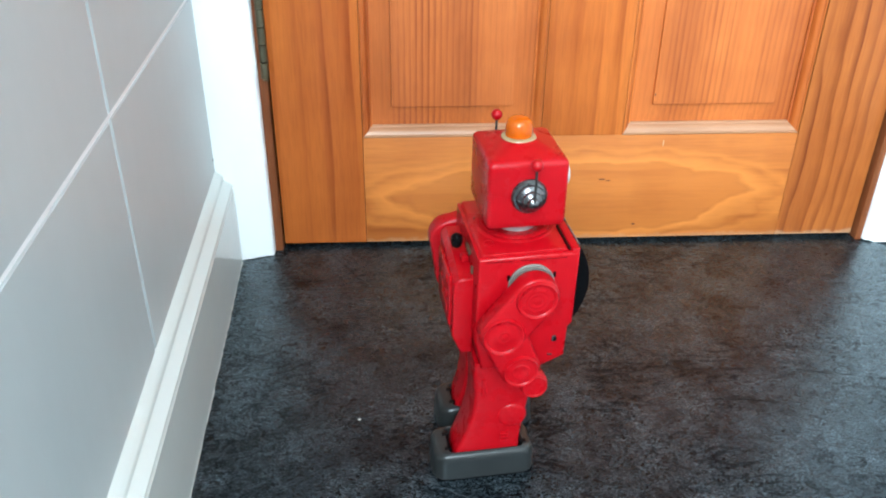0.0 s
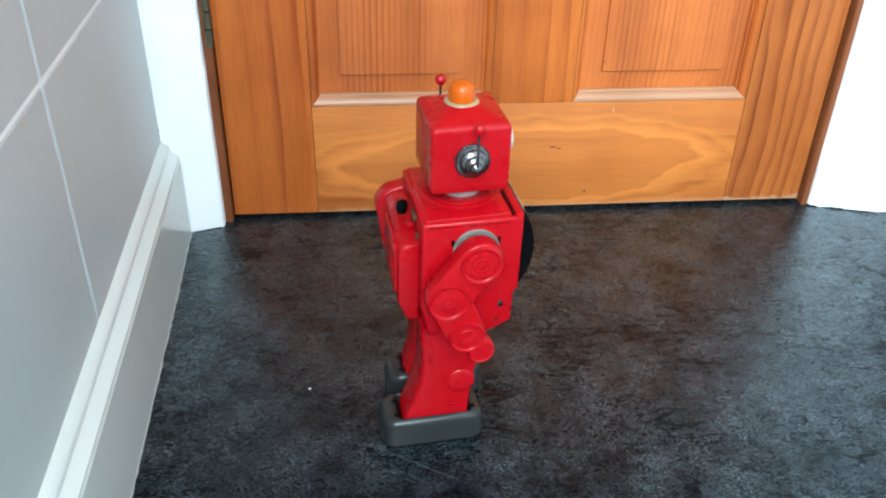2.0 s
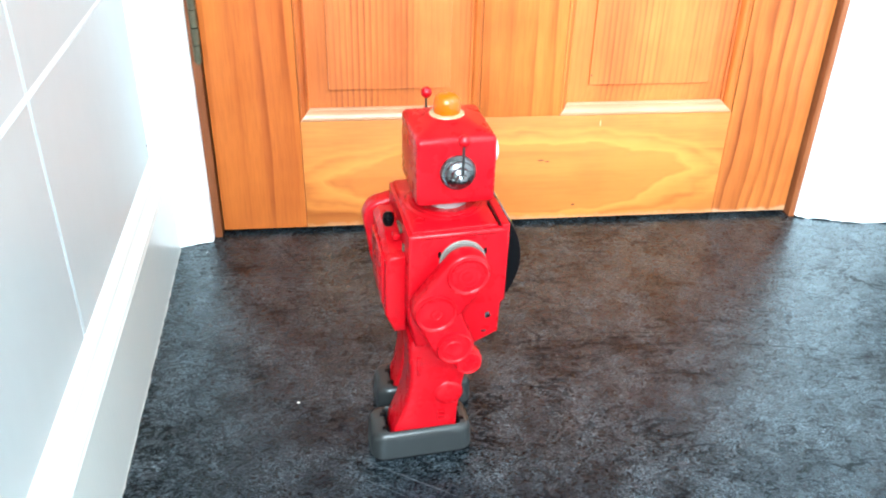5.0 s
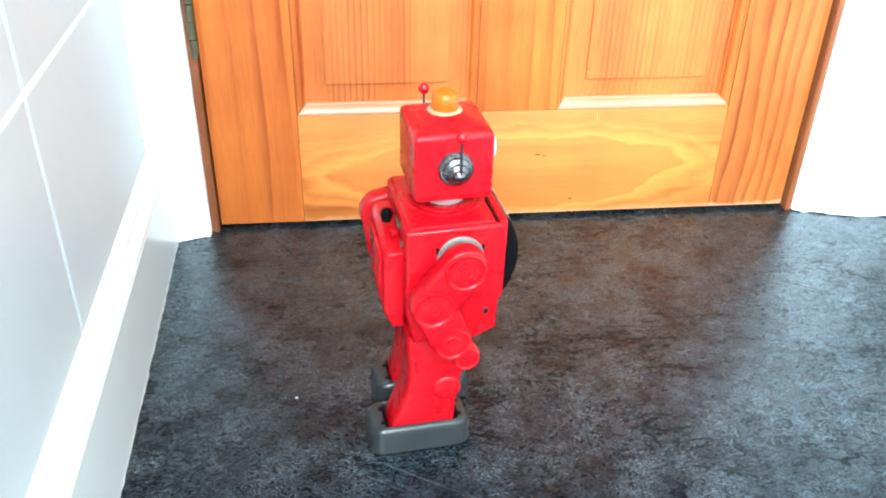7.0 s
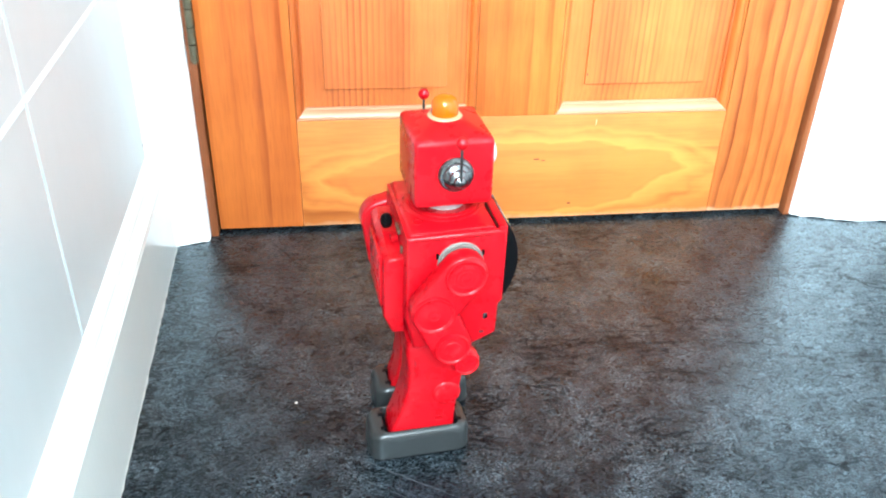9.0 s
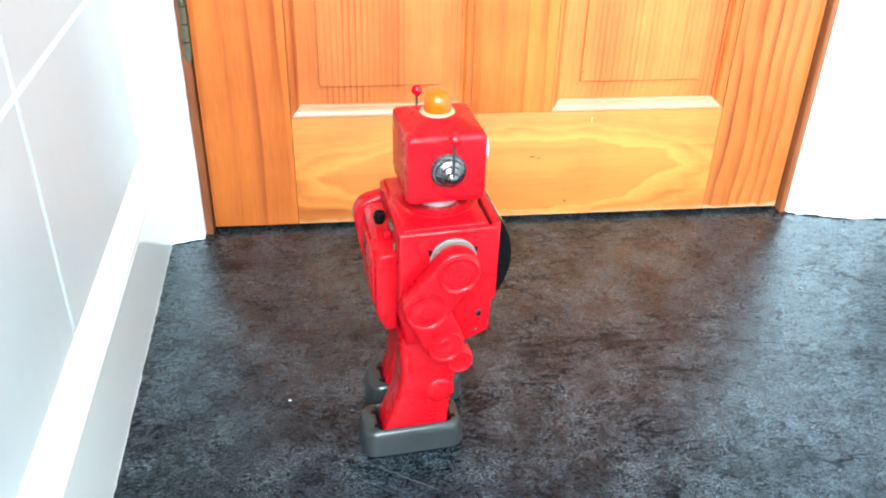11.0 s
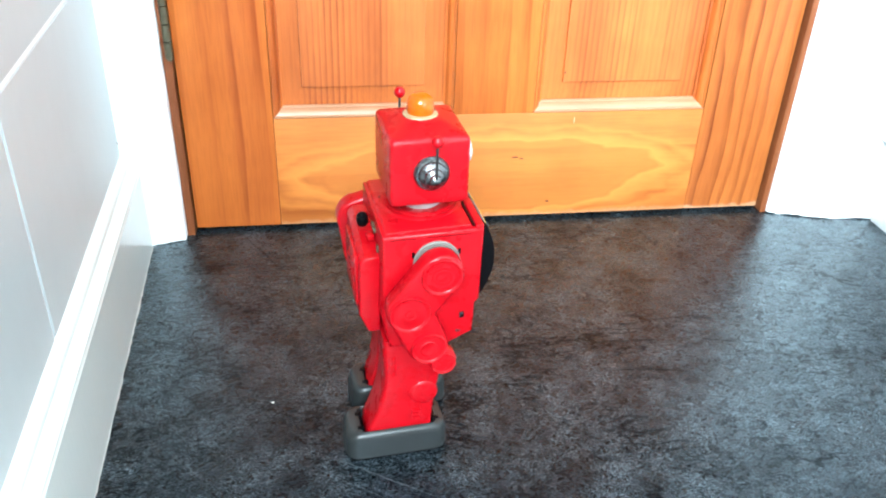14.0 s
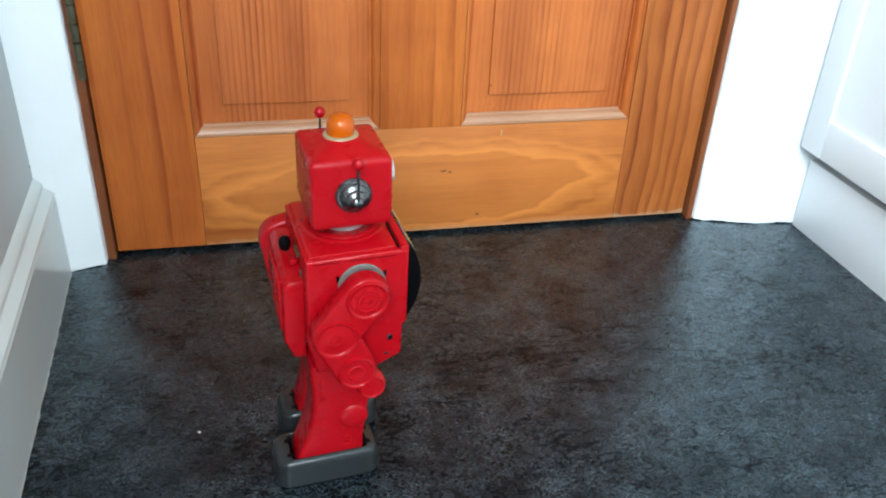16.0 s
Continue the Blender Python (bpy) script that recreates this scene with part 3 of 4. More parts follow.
def robot():
    r = thing("toy_robot", "red tin toy robot with amber head lamp on grey feet", "toy robot", pose(ROBOT[0], ROBOT[1], 0, 0, 0, ROBOT[2]))
    # feet
    for side, ahead in ((-1, 0.0), (1, 0.014)):
        y0, y1 = (-0.0465, -0.0005) if side < 0 else (0.0150, 0.0610)
        x0, x1, zt = -0.0535 + ahead, 0.0400 + ahead, 0.0305
        own = bmesh.new()

        def ring(ix, iy, z, corner):
            pts = []
            toe = min(ix, 0.0108)
            for cx, cy, a in ((x1 - toe - corner, y1 - iy - corner, 0), (x0 + ix + corner, y1 - iy - corner, 90),
                              (x0 + ix + corner, y0 + iy + corner, 180), (x1 - toe - corner, y0 + iy + corner, 270)):
                pts += [own.verts.new((px, py, z)) for px, py in arc(cx, cy, corner, a, a + 90, 6)]
            return pts
        rings = [ring(0.0008, 0.0008, 0.0045, 0.013), ring(0.0, 0.0, 0.0050, 0.013), ring(0.0004, 0.0002, 0.0060, 0.013), ring(0.0010, 0.0008, zt - 0.0075, 0.012),
                 ring(0.0022, 0.0014, zt - 0.0036, 0.0115), ring(0.0042, 0.0026, zt - 0.0012, 0.010), ring(0.0068, 0.0038, zt, 0.008),
                 ring(0.0140, 0.0060, zt + 0.0010, 0.005), ring(0.0152, 0.0068, zt + 0.0002, 0.004), ring(0.0156, 0.0070, zt - 0.003, 0.004), ring(0.0158, 0.0072, zt - 0.016, 0.004)]
        for a, b in zip(rings, rings[1:]):
            for k in range(len(a)):
                j = (k + 1) % len(a)
                own.faces.new((a[k], a[j], b[j], b[k]))
        own.faces.new(rings[0][::-1])
        own.faces.new(rings[-1])
        foot = part("foot", own, GUNMETAL, r, "grey tin foot with rounded rim")
        yc = (y0 + y1) / 2
        part("sole", rbox(x0 + 0.0035, x1 - 0.0035, y0 + 0.0030, y1 - 0.0030, 0.0, 0.0046, 0.0010), BLACK, foot, "black rubber sole")
        part("slot_liner", rbox(x0 + 0.0160, x1 - 0.0112, y0 + 0.0074, y1 - 0.0074, zt - 0.0155, zt - 0.0115), BLACK, foot, "black insert")
        for xx, w in ((x0 + 0.0145, 0.0030), (x1 - 0.0105, 0.0030)):
            for yy in (yc - 0.010, yc + 0.008):
                part("hook", rbox(xx - w, xx + w, yy - 0.0022, yy + 0.0022, zt - 0.012, zt + 0.0014, 0.0006), BLACK, foot, "black metal hook")
        # leg: a flared tin trouser
        levels = [(0.016, -0.0345, 0.0255, 0.0165), (0.030, -0.0330, 0.0250, 0.0165), (0.036, -0.0305, 0.0250, 0.0168), (0.050, -0.0250, 0.0258, 0.0172),
                  (0.066, -0.0205, 0.0275, 0.0175), (0.082, -0.0180, 0.0300, 0.0178), (0.098, -0.0175, 0.0330, 0.0178), (0.118, -0.0190, 0.0365, 0.0178), (0.129, -0.0185, 0.0370, 0.0178)]
        own = bmesh.new()
        rows = []
        for z, xa, xb, hw in levels:
            c, mid = 0.0035, yc - 0.0012 * side
            xa, xb = xa + ahead * (1 - z / 0.118), xb + ahead * (1 - z / 0.118)
            pts = []
            for cx, cy, a in ((xb - c, mid + hw - c, 0), (xa + c, mid + hw - c, 90), (xa + c, mid - hw + c, 180), (xb - c, mid - hw + c, 270)):
                pts += [own.verts.new((px, py, z)) for px, py in arc(cx, cy, c, a, a + 90, 3)]
            rows.append(pts)
        for a, b in zip(rows, rows[1:]):
            for k in range(len(a)):
                j = (k + 1) % len(a)
                own.faces.new((a[k], a[j], b[j], b[k]))
        own.faces.new(rows[0][::-1])
        own.faces.new(rows[-1])
        leg = part("leg", own, RED, r)
        yo = yc + side * 0.0160
        part("knee_disc", lathe([(0.0130, -0.004), (0.0127, 0.0004), (0.0116, 0.0015), (0.0090, 0.0022), (0.0045, 0.0025), (0, 0.0026)], (0.0165 + ahead * 0.5, yo, 0.0685), "-y" if side < 0 else "y", 32), RED, leg)
        for k in range(3):
            ya, yb = sorted((yo - 0.0010 * side, yo + 0.0030 * side))
            part("pressed_bar", rbox(0.0065 + ahead, 0.0135 + ahead, ya, yb, 0.0400 + k * 0.0042, 0.0418 + k * 0.0042, 0.0006), RED, leg)
        ya, yb = sorted((yo - 0.0010 * side, yo + 0.0020 * side))
        part("pressed_seam", rbox(-0.0120 + ahead * 0.2, -0.0085 + ahead * 0.2, ya, yb, 0.092, 0.112, 0.0008), RED, leg)

    # waist: a round pelvis with a silver rim, on which the body turns
    part("pelvis", lathe([(0.025, 0.100), (0.027, 0.108), (0.0285, 0.118), (0.029, 0.124), (0.028, 0.1265)], (0.0145, 0, 0), "z", 48), RED, r)
    part("waist_ring", lathe([(0.0292, 0.1235), (0.0300, 0.1245), (0.0300, 0.1258), (0.0290, 0.1268)], (0.0145, 0, 0), "z", 48), SILVER, r, "thin silver waist ring")

    # torso
    side_view = [(-0.0205, 0.236), (-0.0215, 0.160), (-0.0150, 0.1290), (0.036, 0.1270), (0.0555, 0.1365), (0.0565, 0.1655), (0.0600, 0.1690), (0.0605, 0.237)]
    half = 0.0485
    torso = part("torso", prism(side_view, -half, half, "y", 0.0030, 3), RED, r)
    part("shoulder_plate", prism([(-0.0185, 0.2355), (-0.0165, 0.2385), (0.050, 0.2398), (0.0515, 0.2355)], -half + 0.003, half - 0.003, "y", 0.0012, 2), RED, torso)
    part("front_cowl", rbox(0.0535, 0.0604, -half + 0.0006, half - 0.0006, 0.2150, 0.2400, 0.0016), RED, torso)
    part("neck_collar", lathe([(0.0290, 0.2385), (0.0285, 0.2412), (0.0255, 0.2418), (0.0240, 0.2390)], (0.0190, 0.001, 0), "z", 40), RED, torso)
    part("seam", rbox(0.0519, 0.0531, -half + 0.0035, half - 0.0035, 0.2345, 0.2392), BLACK, torso, "dark gap behind the front cowl")
    # black strip drawn as the shadow line below the shoulder plate's edge
    part("seam", rbox(-0.0150, 0.0500, -half - 0.00025, -half + 0.002, 0.2326, 0.2331), BLACK, torso, "black strip for the shadow line under the shoulder plate")
    part("fold_tab", rbox(0.0060, 0.0125, -half - 0.0006, -half + 0.002, 0.2318, 0.2345, 0.0004), RED, torso)
    part("slot", rbox(-0.0130, -0.0090, 0.0020, 0.0130, 0.2380, 0.2398), BLACK, torso, "dark slot in the shoulder plate")
    part("neck_dish", lathe([(0.0340, 0.2388), (0.0322, 0.2402), (0.0302, 0.2406), (0.0285, 0.2400)], (0.0190, 0.001, 0), "z", 40), RED, torso)
    part("dimple", lathe([(0.0045, 0.2360), (0.0045, 0.2392), (0.0032, 0.2394), (0.0028, 0.2378), (0, 0.2376)], (-0.0085, -0.028, 0), "z", 24), RED, torso)
    for x, z, w, h in ((0.0450, 0.1555, 0.0036, 0.0056), (0.0425, 0.1395, 0.0040, 0.0014)):
        for s in (-1, 1):
            part("tin_tab", rbox(x - w / 2, x + w / 2, s * half - 0.0008, s * half + 0.0008, z - h / 2, z + h / 2, 0.0003), CHROME, torso, "bare metal fixing tab")
            if h > 0.004:
                part("tab_slot", rbox(x - w * 0.2, x + w * 0.55, s * half - 0.0011, s * half + 0.0011, z - h * 0.36, z + h * 0.16), BLACK, torso, "dark slot behind the tab")

    # chest: printed panel with orange guns, closed in by two bulging black doors
    chest = part("chest_panel", rbox(0.0570, 0.0608, -0.033, 0.033, 0.166, 0.2135, 0.0006), BLACK, r, "black printed chest panel")
    for s in (-1, 1):
        part("printed_edge", rbox(0.0610, 0.0618, s * 0.0295 - 0.003, s * 0.0295 + 0.003, 0.168, 0.212), PINK_PRINT, chest, "pink printed edge")
        part("printed_bar", rbox(0.0610, 0.0618, s * 0.015 - 0.004, s * 0.015 + 0.004, 0.2065, 0.2095), GREY_PRINT, chest, "pale printed bars")
        gun = part("gun", lathe([(0.0, 0.0), (0.0052, 0.0008), (0.0055, 0.006), (0.0040, 0.007), (0.0040, 0.012), (0.0022, 0.0125), (0, 0.0122)], (0.0600, s * 0.011, 0.198), "x", 20), AMBER_CLEAR, chest, "clear orange plastic gun")
    part("lamp_lens", lathe([(0.0085, 0.0), (0.008, 0.004), (0.005, 0.0065), (0, 0.0072)], (0.0600, 0, 0.198), "x", 24), AMBER_CLEAR, chest, "clear orange lamp lens")
    bar = part("control_strip", rbox(0.0545, 0.0588, -0.038, 0.038, 0.1395, 0.1545, 0.0012), RED, r, "red control strip with printed knobs")
    for y, rad in ((-0.031, 0.0042), (-0.019, 0.0024), (0.019, 0.0024), (0.031, 0.0042)):
        part("printed_knob", lathe([(rad, 0), (rad * 0.96, 0.0006), (rad * 0.5, 0.0008), (0, 0.0008)], (0.0586, y, 0.147), "x", 20), GREY_PRINT, bar, "grey printed knob")
    part("printed_scale", rbox(0.0586, 0.0593, -0.009, 0.009, 0.1455, 0.1485), GREY_PRINT, bar, "grey printed scale")
    DT, DB = 0.2390, 0.1640           # top and bottom of the bulging doors

    def bulge_x(z):
        return 0.0608 + 0.0132 * max(0.0, math.sin(math.pi * (DT - z) / (DT - DB))) ** 0.75
    bulge = [(bulge_x(DT - (DT - DB) * k / 16), DT - (DT - DB) * k / 16) for k in range(17)]
    for s in (-1, 1):
        lo, hi = sorted((s * 0.0006, s * 0.0385))
        door = part("chest_door", prism([(0.0607, DT)] + bulge[1:-1] + [(0.0607, DB)], lo, hi, "y", 0.0012, 2), BLACK, r, "bulging black chest door with printed front")

        def sheet(ya, yb, za, zb, lift):
            own = bmesh.new()
            rows = []
            for k in range(17):
                z = zb + (za - zb) * k / 16
                x = bulge_x(z) + lift
                rows.append([own.verts.new((x - 0.0012, ya, z)), own.verts.new((x, ya, z)), own.verts.new((x, yb, z)), own.verts.new((x - 0.0012, yb, z))])
            for a, b in zip(rows, rows[1:]):
                for k in range(4):
                    own.faces.new((a[k], a[(k + 1) % 4], b[(k + 1) % 4], b[k]))
            own.faces.new(rows[0])
            own.faces.new(rows[-1][::-1])
            return own
        a, b = sorted((s * 0.005, s * 0.035))
        part("printed_field", sheet(a, b, 0.170, 0.237, 0.0001), STEEL_BLUE, door, "steel blue printed field")
        m = (a + b) / 2
        part("printed_ring", sheet(m - 0.008, m + 0.008, 0.212, 0.230, 0.0003), YELLOW, door, "yellow printed dial")
        part("printed_dial", sheet(m - 0.006, m + 0.006, 0.216, 0.226, 0.0005), GREY_PRINT, door)
        part("printed_wedge", sheet(m - 0.005, m + 0.005, 0.195, 0.209, 0.0008), ORANGE_PRINT, door, "orange printed wedge")
        part("printed_stripe", sheet(m - 0.012, m + 0.012, 0.187, 0.192, 0.0008), ORANGE_PRINT, door)
        part("printed_stripe", sheet(m - 0.003, m + 0.003, 0.175, 0.182, 0.0008), YELLOW, door)

    # battery box on the back, with its switch
    pack_view = [(-0.0200, 0.2210), (-0.0320, 0.2210), (-0.0365, 0.2165), (-0.0375, 0.1550), (-0.0300, 0.1370), (-0.0200, 0.1370)]
    shell = prism(pack_view, -0.034, 0.036, "y", 0.0022, 3)
    for v in shell.verts:
        if v.co.z > 0.20 and v.co.y < -0.02:
            v.co.z -= 0.011
    pack = part("battery_box", shell, RED, r, "red tin battery box")
    own = rbox(-0.0392, -0.0362, -0.025, 0.027, 0.160, 0.208, 0.0012)
    part("battery_cover", own, RED, pack)
    for k, (y, z, w) in enumerate(((-0.006, 0.176, 0.022), (0.000, 0.183, 0.012), (0.010, 0.190, 0.006))):
        part("pressed_bar", rbox(-0.0399, -0.0388, y - w / 2, y + w / 2, z - 0.0008, z + 0.0008, 0.0003), RED, pack)
    for z in (0.172, 0.186, 0.200):
        part("stud", lathe([(0.0042, 0.0), (0.0038, 0.0010), (0.0020, 0.0016), (0, 0.0017)], (-0.0388, -0.015, z), "-x", 18), RED, pack)
    part("switch", lathe([(0.0, 0.2190), (0.0036, 0.2196), (0.0048, 0.2225), (0.0050, 0.2262), (0.0042, 0.2292), (0.0022, 0.2308), (0.0, 0.2312)], (-0.0282, 0.0036, 0), "z", 20), BLACK, pack, "black plastic switch lever")
    part("switch_plate", rbox(-0.0225, -0.0202, -0.019, -0.005, 0.2235, 0.2275, 0.0003), BRASS, pack, "small brass switch contact")
    part("pack_fixing", rbox(-0.0275, -0.0215, -0.016, -0.008, 0.2150, 0.2200, 0.0010), RED, pack)
    part("contact", rbox(-0.0222, -0.0206, -0.030, -0.026, 0.2120, 0.2180, 0.0003), BRASS, pack, "small brass contact")

    # arms: pressed tin shells with raised discs
    for s in (-1, 1):
        name_y = lambda a, b: sorted((s * a, s * b))
        part("shoulder_ring", lathe([(0.0186, 0.0), (0.0189, 0.0010), (0.0189, 0.0018), (0.0180, 0.0022), (0.0180, 0.0034), (0.0176, 0.0042), (0.015, 0.0042)], (0.0222, s * 0.0480, 0.2105), "-y" if s < 0 else "y", 40), RING, r, "bare silver shoulder ring")
        for a in (22, 158):
            qx, qz = 0.0222 + 0.0200 * math.cos(radians(a)), 0.2105 + 0.0200 * math.sin(radians(a))
            lo, hi = name_y(0.0480, 0.0489)
            part("slot", rbox(qx - 0.0012, qx + 0.0012, lo, hi, qz - 0.0026, qz + 0.0026), BLACK, r, "dark slot beside the shoulder ring")
        sx, sz = 0.0220, 0.2095
        ex, ez, wx, wz = (-0.0030, 0.1775, 0.0130, 0.1410) if s < 0 else (-0.0245, 0.1965, -0.0200, 0.1575)   # the far arm swings back
        lo, hi = name_y(0.0530, 0.0700)
        arm = part("arm", prism(capsule((sx, sz), 0.0182, (ex, ez), 0.0184, 16), lo, hi, "y", 0.0030, 3), RED, r)
        lo, hi = name_y(0.0535, 0.0690)
        part("forearm", prism(capsule((ex, ez), 0.0178, (wx, wz), 0.0168, 16), lo, hi, "y", 0.0030, 3), RED, arm)
        part("shoulder_disc", disc(sx, sz, 0.0168, s * 0.0698, s, 0.0026, (0.55, 0.34)), RED, arm)
        for k in range(7):
            a = k * math.tau / 7
            part("stud", lathe([(0.0017, -0.0004), (0.0015, 0.0008), (0, 0.0011)], (sx + 0.0115 * math.cos(a), s * 0.0708, sz + 0.0115 * math.sin(a)), "-y" if s < 0 else "y", 10), RED, arm)
        part("elbow_disc", disc(ex, ez, 0.0172, s * 0.0698, s, 0.0027, (0.28,)), RED, arm)
        part("wrist_disc", disc(wx, wz, 0.0150, s * 0.0688, s, 0.0027, (0.40,), False), RED, arm)
        lo, hi = name_y(0.0550, 0.0680)
        gx, gz = wx + 0.0128, wz - 0.0178
        part("hand", prism(capsule((wx + 0.004, wz - 0.007), 0.0100, (gx, gz), 0.0118, 14), lo, hi, "y", 0.0030, 3), RED, arm)
        part("hand_disc", disc(gx, gz, 0.0108, s * 0.0678, s, 0.0024, (), False), RED, arm)

    # head
    hx, hy = 0.0195, 0.001
    own = bmesh.new()
    loops = []
    for inset, z, c in ((0.0040, 0.2522, 0.0050), (0.0014, 0.2530, 0.0040), (0.0003, 0.2548, 0.0036), (0.0, 0.2590, 0.0034), (0.0, 0.3035, 0.0034), (0.0004, 0.3060, 0.0036),
                        (0.0016, 0.3078, 0.0042), (0.0042, 0.3089, 0.0056), (0.0110, 0.3112, 0.0080), (0.0165, 0.3136, 0.0100), (0.0195, 0.3148, 0.0110), (0.0230, 0.3152, 0.0080)):
        hxx, hyy, pts = 0.0312 - inset, 0.0335 - inset, []
        c = min(c, hxx - 0.0005)
        for cx, cy, a in ((hxx - c, hyy - c, 0), (c - hxx, hyy - c, 90), (c - hxx, c - hyy, 180), (hxx - c, c - hyy, 270)):
            pts += [own.verts.new((hx + px, hy + py, z)) for px, py in arc(cx, cy, c, a, a + 90, 5)]
        loops.append(pts)
    for a, b in zip(loops, loops[1:]):
        for k in range(len(a)):
            j = (k + 1) % len(a)
            own.faces.new((a[k], a[j], b[j], b[k]))
    own.faces.new(loops[0][::-1])
    own.faces.new(loops[-1])
    head = part("head", own, RED, r)
    part("neck", lathe([(0.0165, 0.2380), (0.0175, 0.2470), (0.0215, 0.2530)], (hx, hy, 0), "z", 36), SILVER, head, "pale silver neck ring")
    lamp = part("head_lamp", lathe([(0.0100, 0.3152), (0.0106, 0.3170), (0.0106, 0.3215), (0.0102, 0.3250), (0.0090, 0.3282), (0.0064, 0.3302), (0.0032, 0.3311), (0, 0.3313)],
                                   (hx - 0.001, hy + 0.001, 0), "z", 36), AMBER_CLEAR, head, "clear amber plastic dome lamp")
    part("lamp_flange", lathe([(0.0132, 0.3143), (0.0138, 0.3148), (0.0134, 0.3155), (0.0110, 0.3162)], (hx - 0.001, hy + 0.001, 0), "z", 36), CREAM, lamp, "cream lamp flange")
    for s in (-1, 1):
        ax = "-y" if s < 0 else "y"
        ear = part("ear", lathe([(0.0142, 0.0), (0.0142, 0.0020), (0.0128, 0.0042), (0.0112, 0.0046), (0.0108, 0.0066), (0.0088, 0.0086), (0.0078, 0.0090), (0.0074, 0.0110),
                                 (0.0055, 0.0128), (0.0046, 0.0132), (0.0042, 0.0155), (0.0022, 0.0172), (0.0, 0.0176)], (hx + 0.0008, hy + s * 0.0332, 0.2805), ax, 36), CHROME, head, "stepped chrome ear cone")
        part("antenna", lathe([(0.0011, 0.0), (0.0010, 0.029)], (hx + (0.0008 if s < 0 else -0.0075), hy + s * 0.0500, 0.2830), "z", 10), GUNMETAL, ear, "thin dark wire antenna")
        part("antenna_ball", lathe([(0.0, -0.0047), (0.0025, -0.0040), (0.0042, -0.0020), (0.0047, 0.0), (0.0042, 0.0020), (0.0025, 0.0040), (0.0, 0.0047)], (hx + (0.0008 if s < 0 else -0.0075), hy + s * 0.0500, 0.3135), "z", 24), RED, ear, "red antenna ball")
        fx = hx + 0.0310
        eye = part("eye", lathe([(0.0098, 0.0), (0.0098, 0.0022), (0.0090, 0.0036), (0.0082, 0.0032)], (fx, hy + s * 0.0165, 0.2900), "x", 32), SILVER, head, "silver rimmed round eye")
        part("iris", lathe([(0.0080, 0.0028), (0.0078, 0.0036), (0, 0.0038)], (fx, hy + s * 0.0165, 0.2900), "x", 28), CYAN, eye, "cyan printed iris")
        part("iris_ring", lathe([(0.0046, 0.0034), (0.0045, 0.0042), (0, 0.0042)], (fx, hy + s * 0.0165, 0.2900), "x", 24), GREEN, eye, "dark green ring")
        part("pupil", lathe([(0.0036, 0.0038), (0.0035, 0.0047), (0, 0.0048)], (fx, hy + s * 0.0165, 0.2900), "x", 24), YELLOW, eye, "yellow pupil")
    mouth = part("mouth", rbox(fx - 0.0006, fx + 0.0012, hy - 0.0155, hy + 0.0155, 0.2620, 0.2735, 0.0005), GREY_PRINT, head, "silver grey slotted mouth")
    for k in range(3):
        part("mouth_bar", rbox(fx + 0.0008, fx + 0.0022, hy - 0.0155, hy + 0.0155, 0.2628 + k * 0.0038, 0.2644 + k * 0.0038, 0.0004), SILVER, mouth)
    return r


CREAM = make_plain("cream_plastic", (0.34, 0.24, 0.13), 0.35)
robot()


# ---- small marks ----
def crumb(x, y, size, seed):
    rng = random.Random(seed)
    own = bmesh.new()
    bmesh.ops.create_icosphere(own, subdivisions=2, radius=size)
    for v in own.verts:
        v.co = Vector((v.co.x * 1.2, v.co.y, v.co.z * 0.7)) * rng.uniform(0.8, 1.15)
    low = min(v.co.z for v in own.verts)
    ob = part("crumb", own, CRUMB, place=pose(x, y, -low))
    return tagged(ob, "pale crumb lying on the dark vinyl floor", "crumb", "crumbs on the floor")


for k, (x, y, size) in enumerate(((0.106, -0.338, 0.0012), (0.365, -0.045, 0.0011))):
    crumb(x, y, size, k)


def floor_line(name, x0, y0, x1, y1, width, material, label, seed):
    """A wandering, broken line in the vinyl: a crack of the slate print or a scratch."""
    rng = random.Random(seed)
    own = bmesh.new()
    n = max(8, int(math.hypot(x1 - x0, y1 - y0) / 0.004))
    nx, ny = (y0 - y1), (x1 - x0)
    size = math.hypot(nx, ny)
    nx, ny, drift, rows = nx / size, ny / size, 0.0, []
    for k in range(n + 1):
        drift = 0.8 * drift + rng.uniform(-0.0009, 0.0009)
        w = width * rng.uniform(0.15, 1.0) * min(1.0, 4 * k / n + 0.1, 4 * (n - k) / n + 0.1)
        cx, cy = x0 + (x1 - x0) * k / n + nx * drift, y0 + (y1 - y0) * k / n + ny * drift
        rows.append([own.verts.new((cx + nx * w * e, cy + ny * w * e, z)) for e, z in ((-0.5, 0.0), (-0.25, 0.00014), (0.25, 0.00014), (0.5, 0.0))])
    for a, b in zip(rows, rows[1:]):
        for k in range(3):
            own.faces.new((a[k], a[k + 1], b[k + 1], b[k]))
    part(name, own, material, bpy.data.objects["floor"], label)


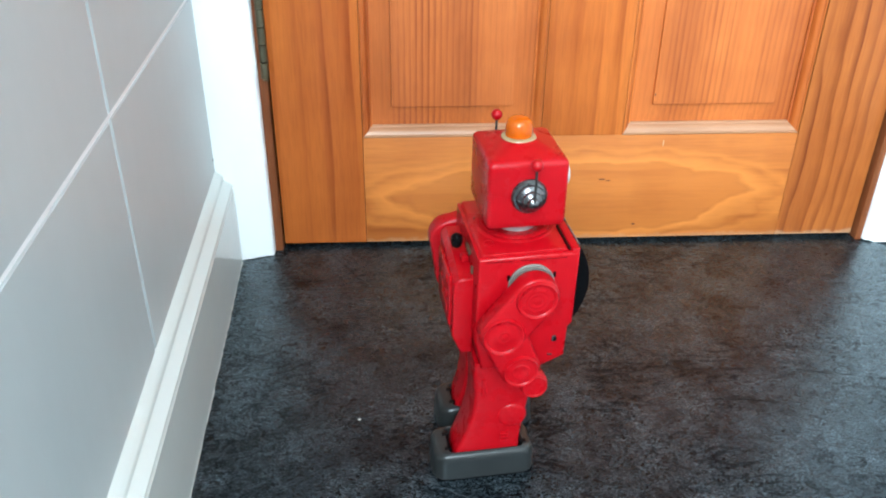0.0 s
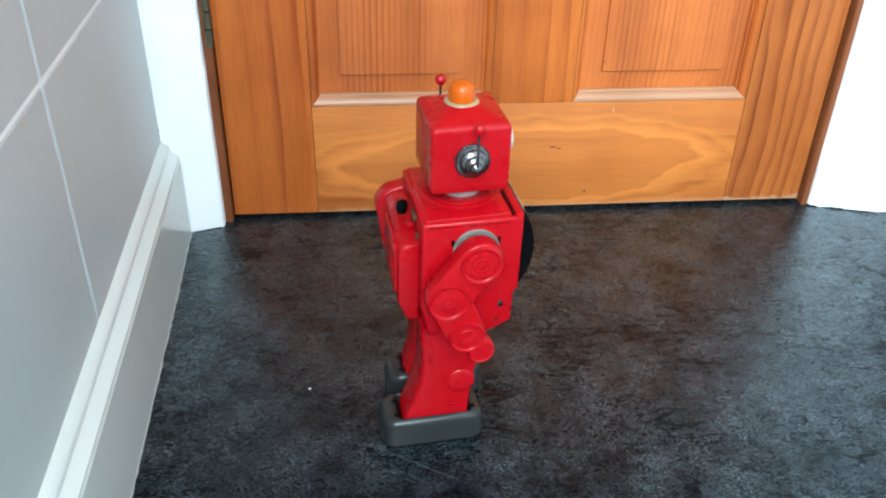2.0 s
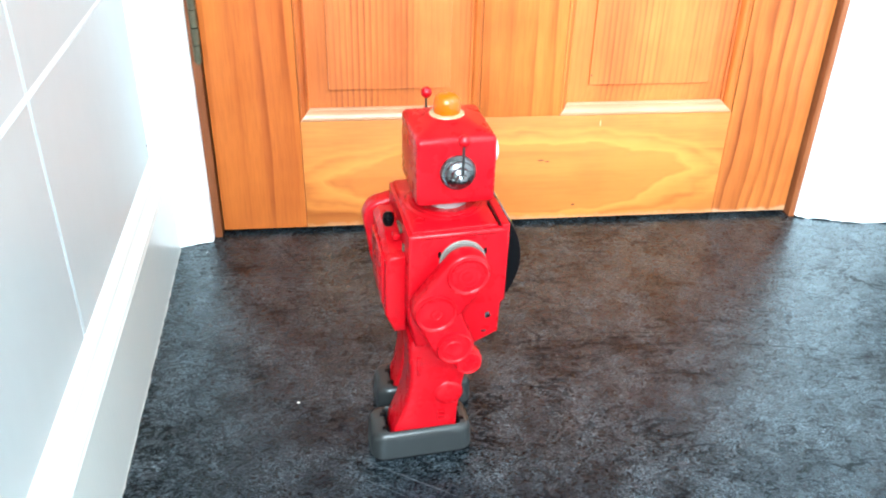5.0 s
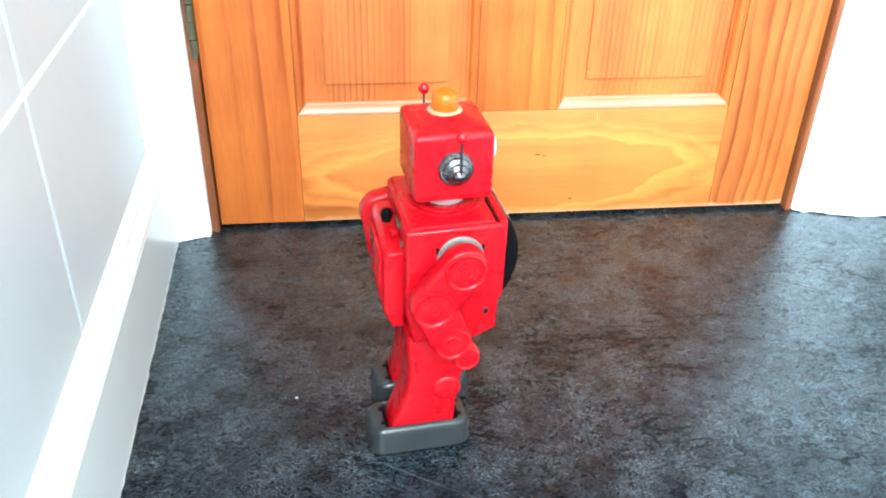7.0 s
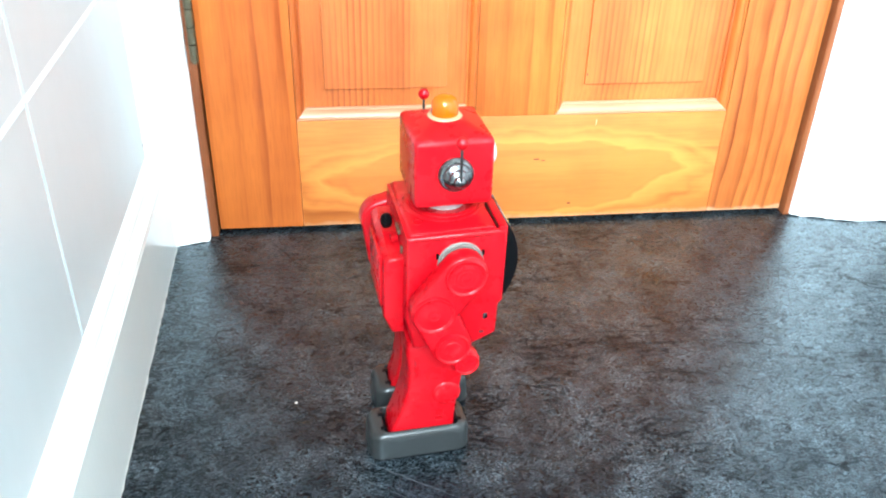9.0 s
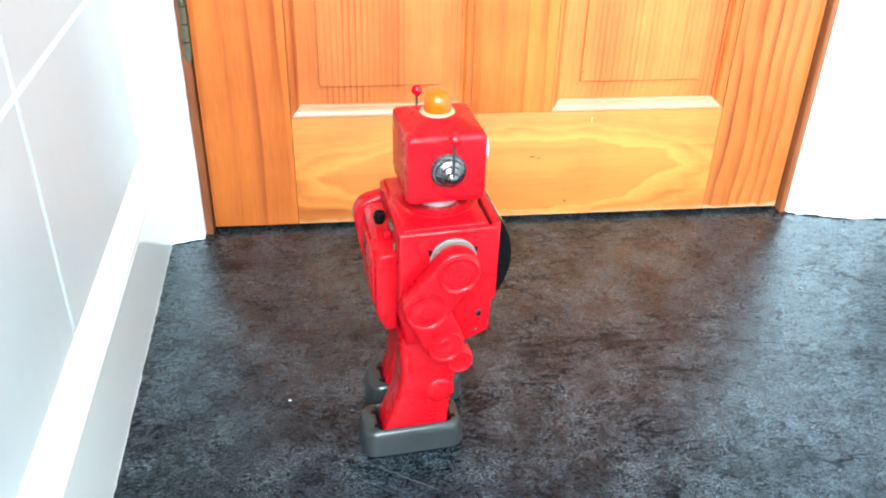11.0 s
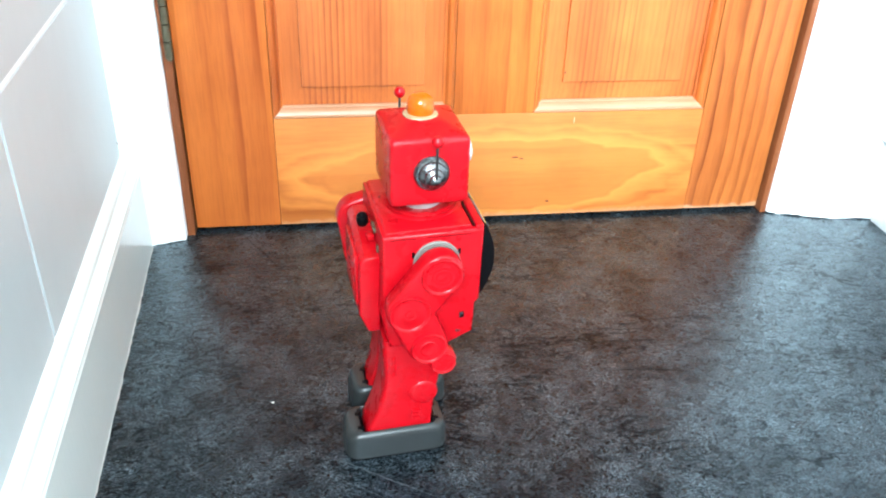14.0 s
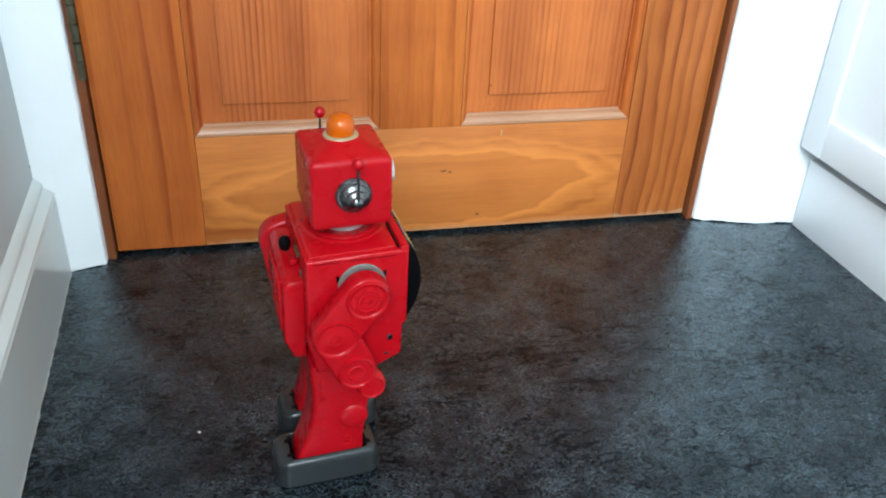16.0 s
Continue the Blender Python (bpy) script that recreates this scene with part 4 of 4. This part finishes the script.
CRACK = make_plain("crack_print", (0.0016, 0.0016, 0.0018), 0.6, spec=0.1)
SCRATCH = make_plain("pale_scratch", (0.045, 0.056, 0.063), 0.5)
for k, (x0, y0, x1, y1, w) in enumerate(((0.425, -0.249, 0.518, -0.254, 0.0020), (0.537, -0.272, 0.665, -0.300, 0.0018), (0.446, -0.321, 0.540, -0.331, 0.0022), (0.058, -0.012, 0.107, -0.097, 0.0016))):
    floor_line("crack", x0, y0, x1, y1, w, CRACK, "dark printed crack in the slate pattern", 20 + k)
for k, (x0, y0, x1, y1, w) in enumerate(((0.178, -0.336, 0.226, -0.372, 0.0010), (0.156, -0.414, 0.248, -0.470, 0.0012), (0.150, -0.430, 0.205, -0.470, 0.0008))):
    floor_line("scratch", x0, y0, x1, y1, w, SCRATCH, "pale scratch in the vinyl", 40 + k)

chip = part("chip", lathe([(0.0021, 0.0), (0.0016, 0.0006), (0.0, 0.0009)], (-0.0192, -0.0065, 0.1435), "x", 10), KNOT, wall_left, "dark chip in the tile")


# ---- wall tiles, one by one ----
def tile_mesh(w, h):
    own = rbox(-0.005, 0.0, -w / 2, w / 2, -h / 2, h / 2)
    front = [e for e in own.edges if all(v.co.x > -0.001 for v in e.verts)]
    bmesh.ops.bevel(own, geom=front, offset=0.0010, segments=1, affect="EDGES")
    return finish("tile", own, TILE)


TW, TH, JOINT = 0.40, 0.25, 0.0042
Y_JOINT, Z_JOINT = -0.356, 0.3385
TILE_END = -0.0035                # the tiling stops at the door trim
mesh = tile_mesh(TW - JOINT, TH - JOINT)
cut_w = TILE_END - (Y_JOINT + JOINT / 2)
cut_mesh = tile_mesh(cut_w, TH - JOINT)
for i in range(-2, 1):
    for j in range(-1, 8):
        yc, zc = Y_JOINT + (i + 0.5) * TW, Z_JOINT + (j + 0.5) * TH
        if zc + TH / 2 > 2.40 or yc + TW / 2 > 0.30 or yc - TW / 2 < -1.30:
            continue
        ob = new("tile", cut_mesh if i == 0 else mesh)
        ob.parent = wall_left
        ob.matrix_basis = pose(-0.0190, TILE_END - cut_w / 2 if i == 0 else yc, zc)
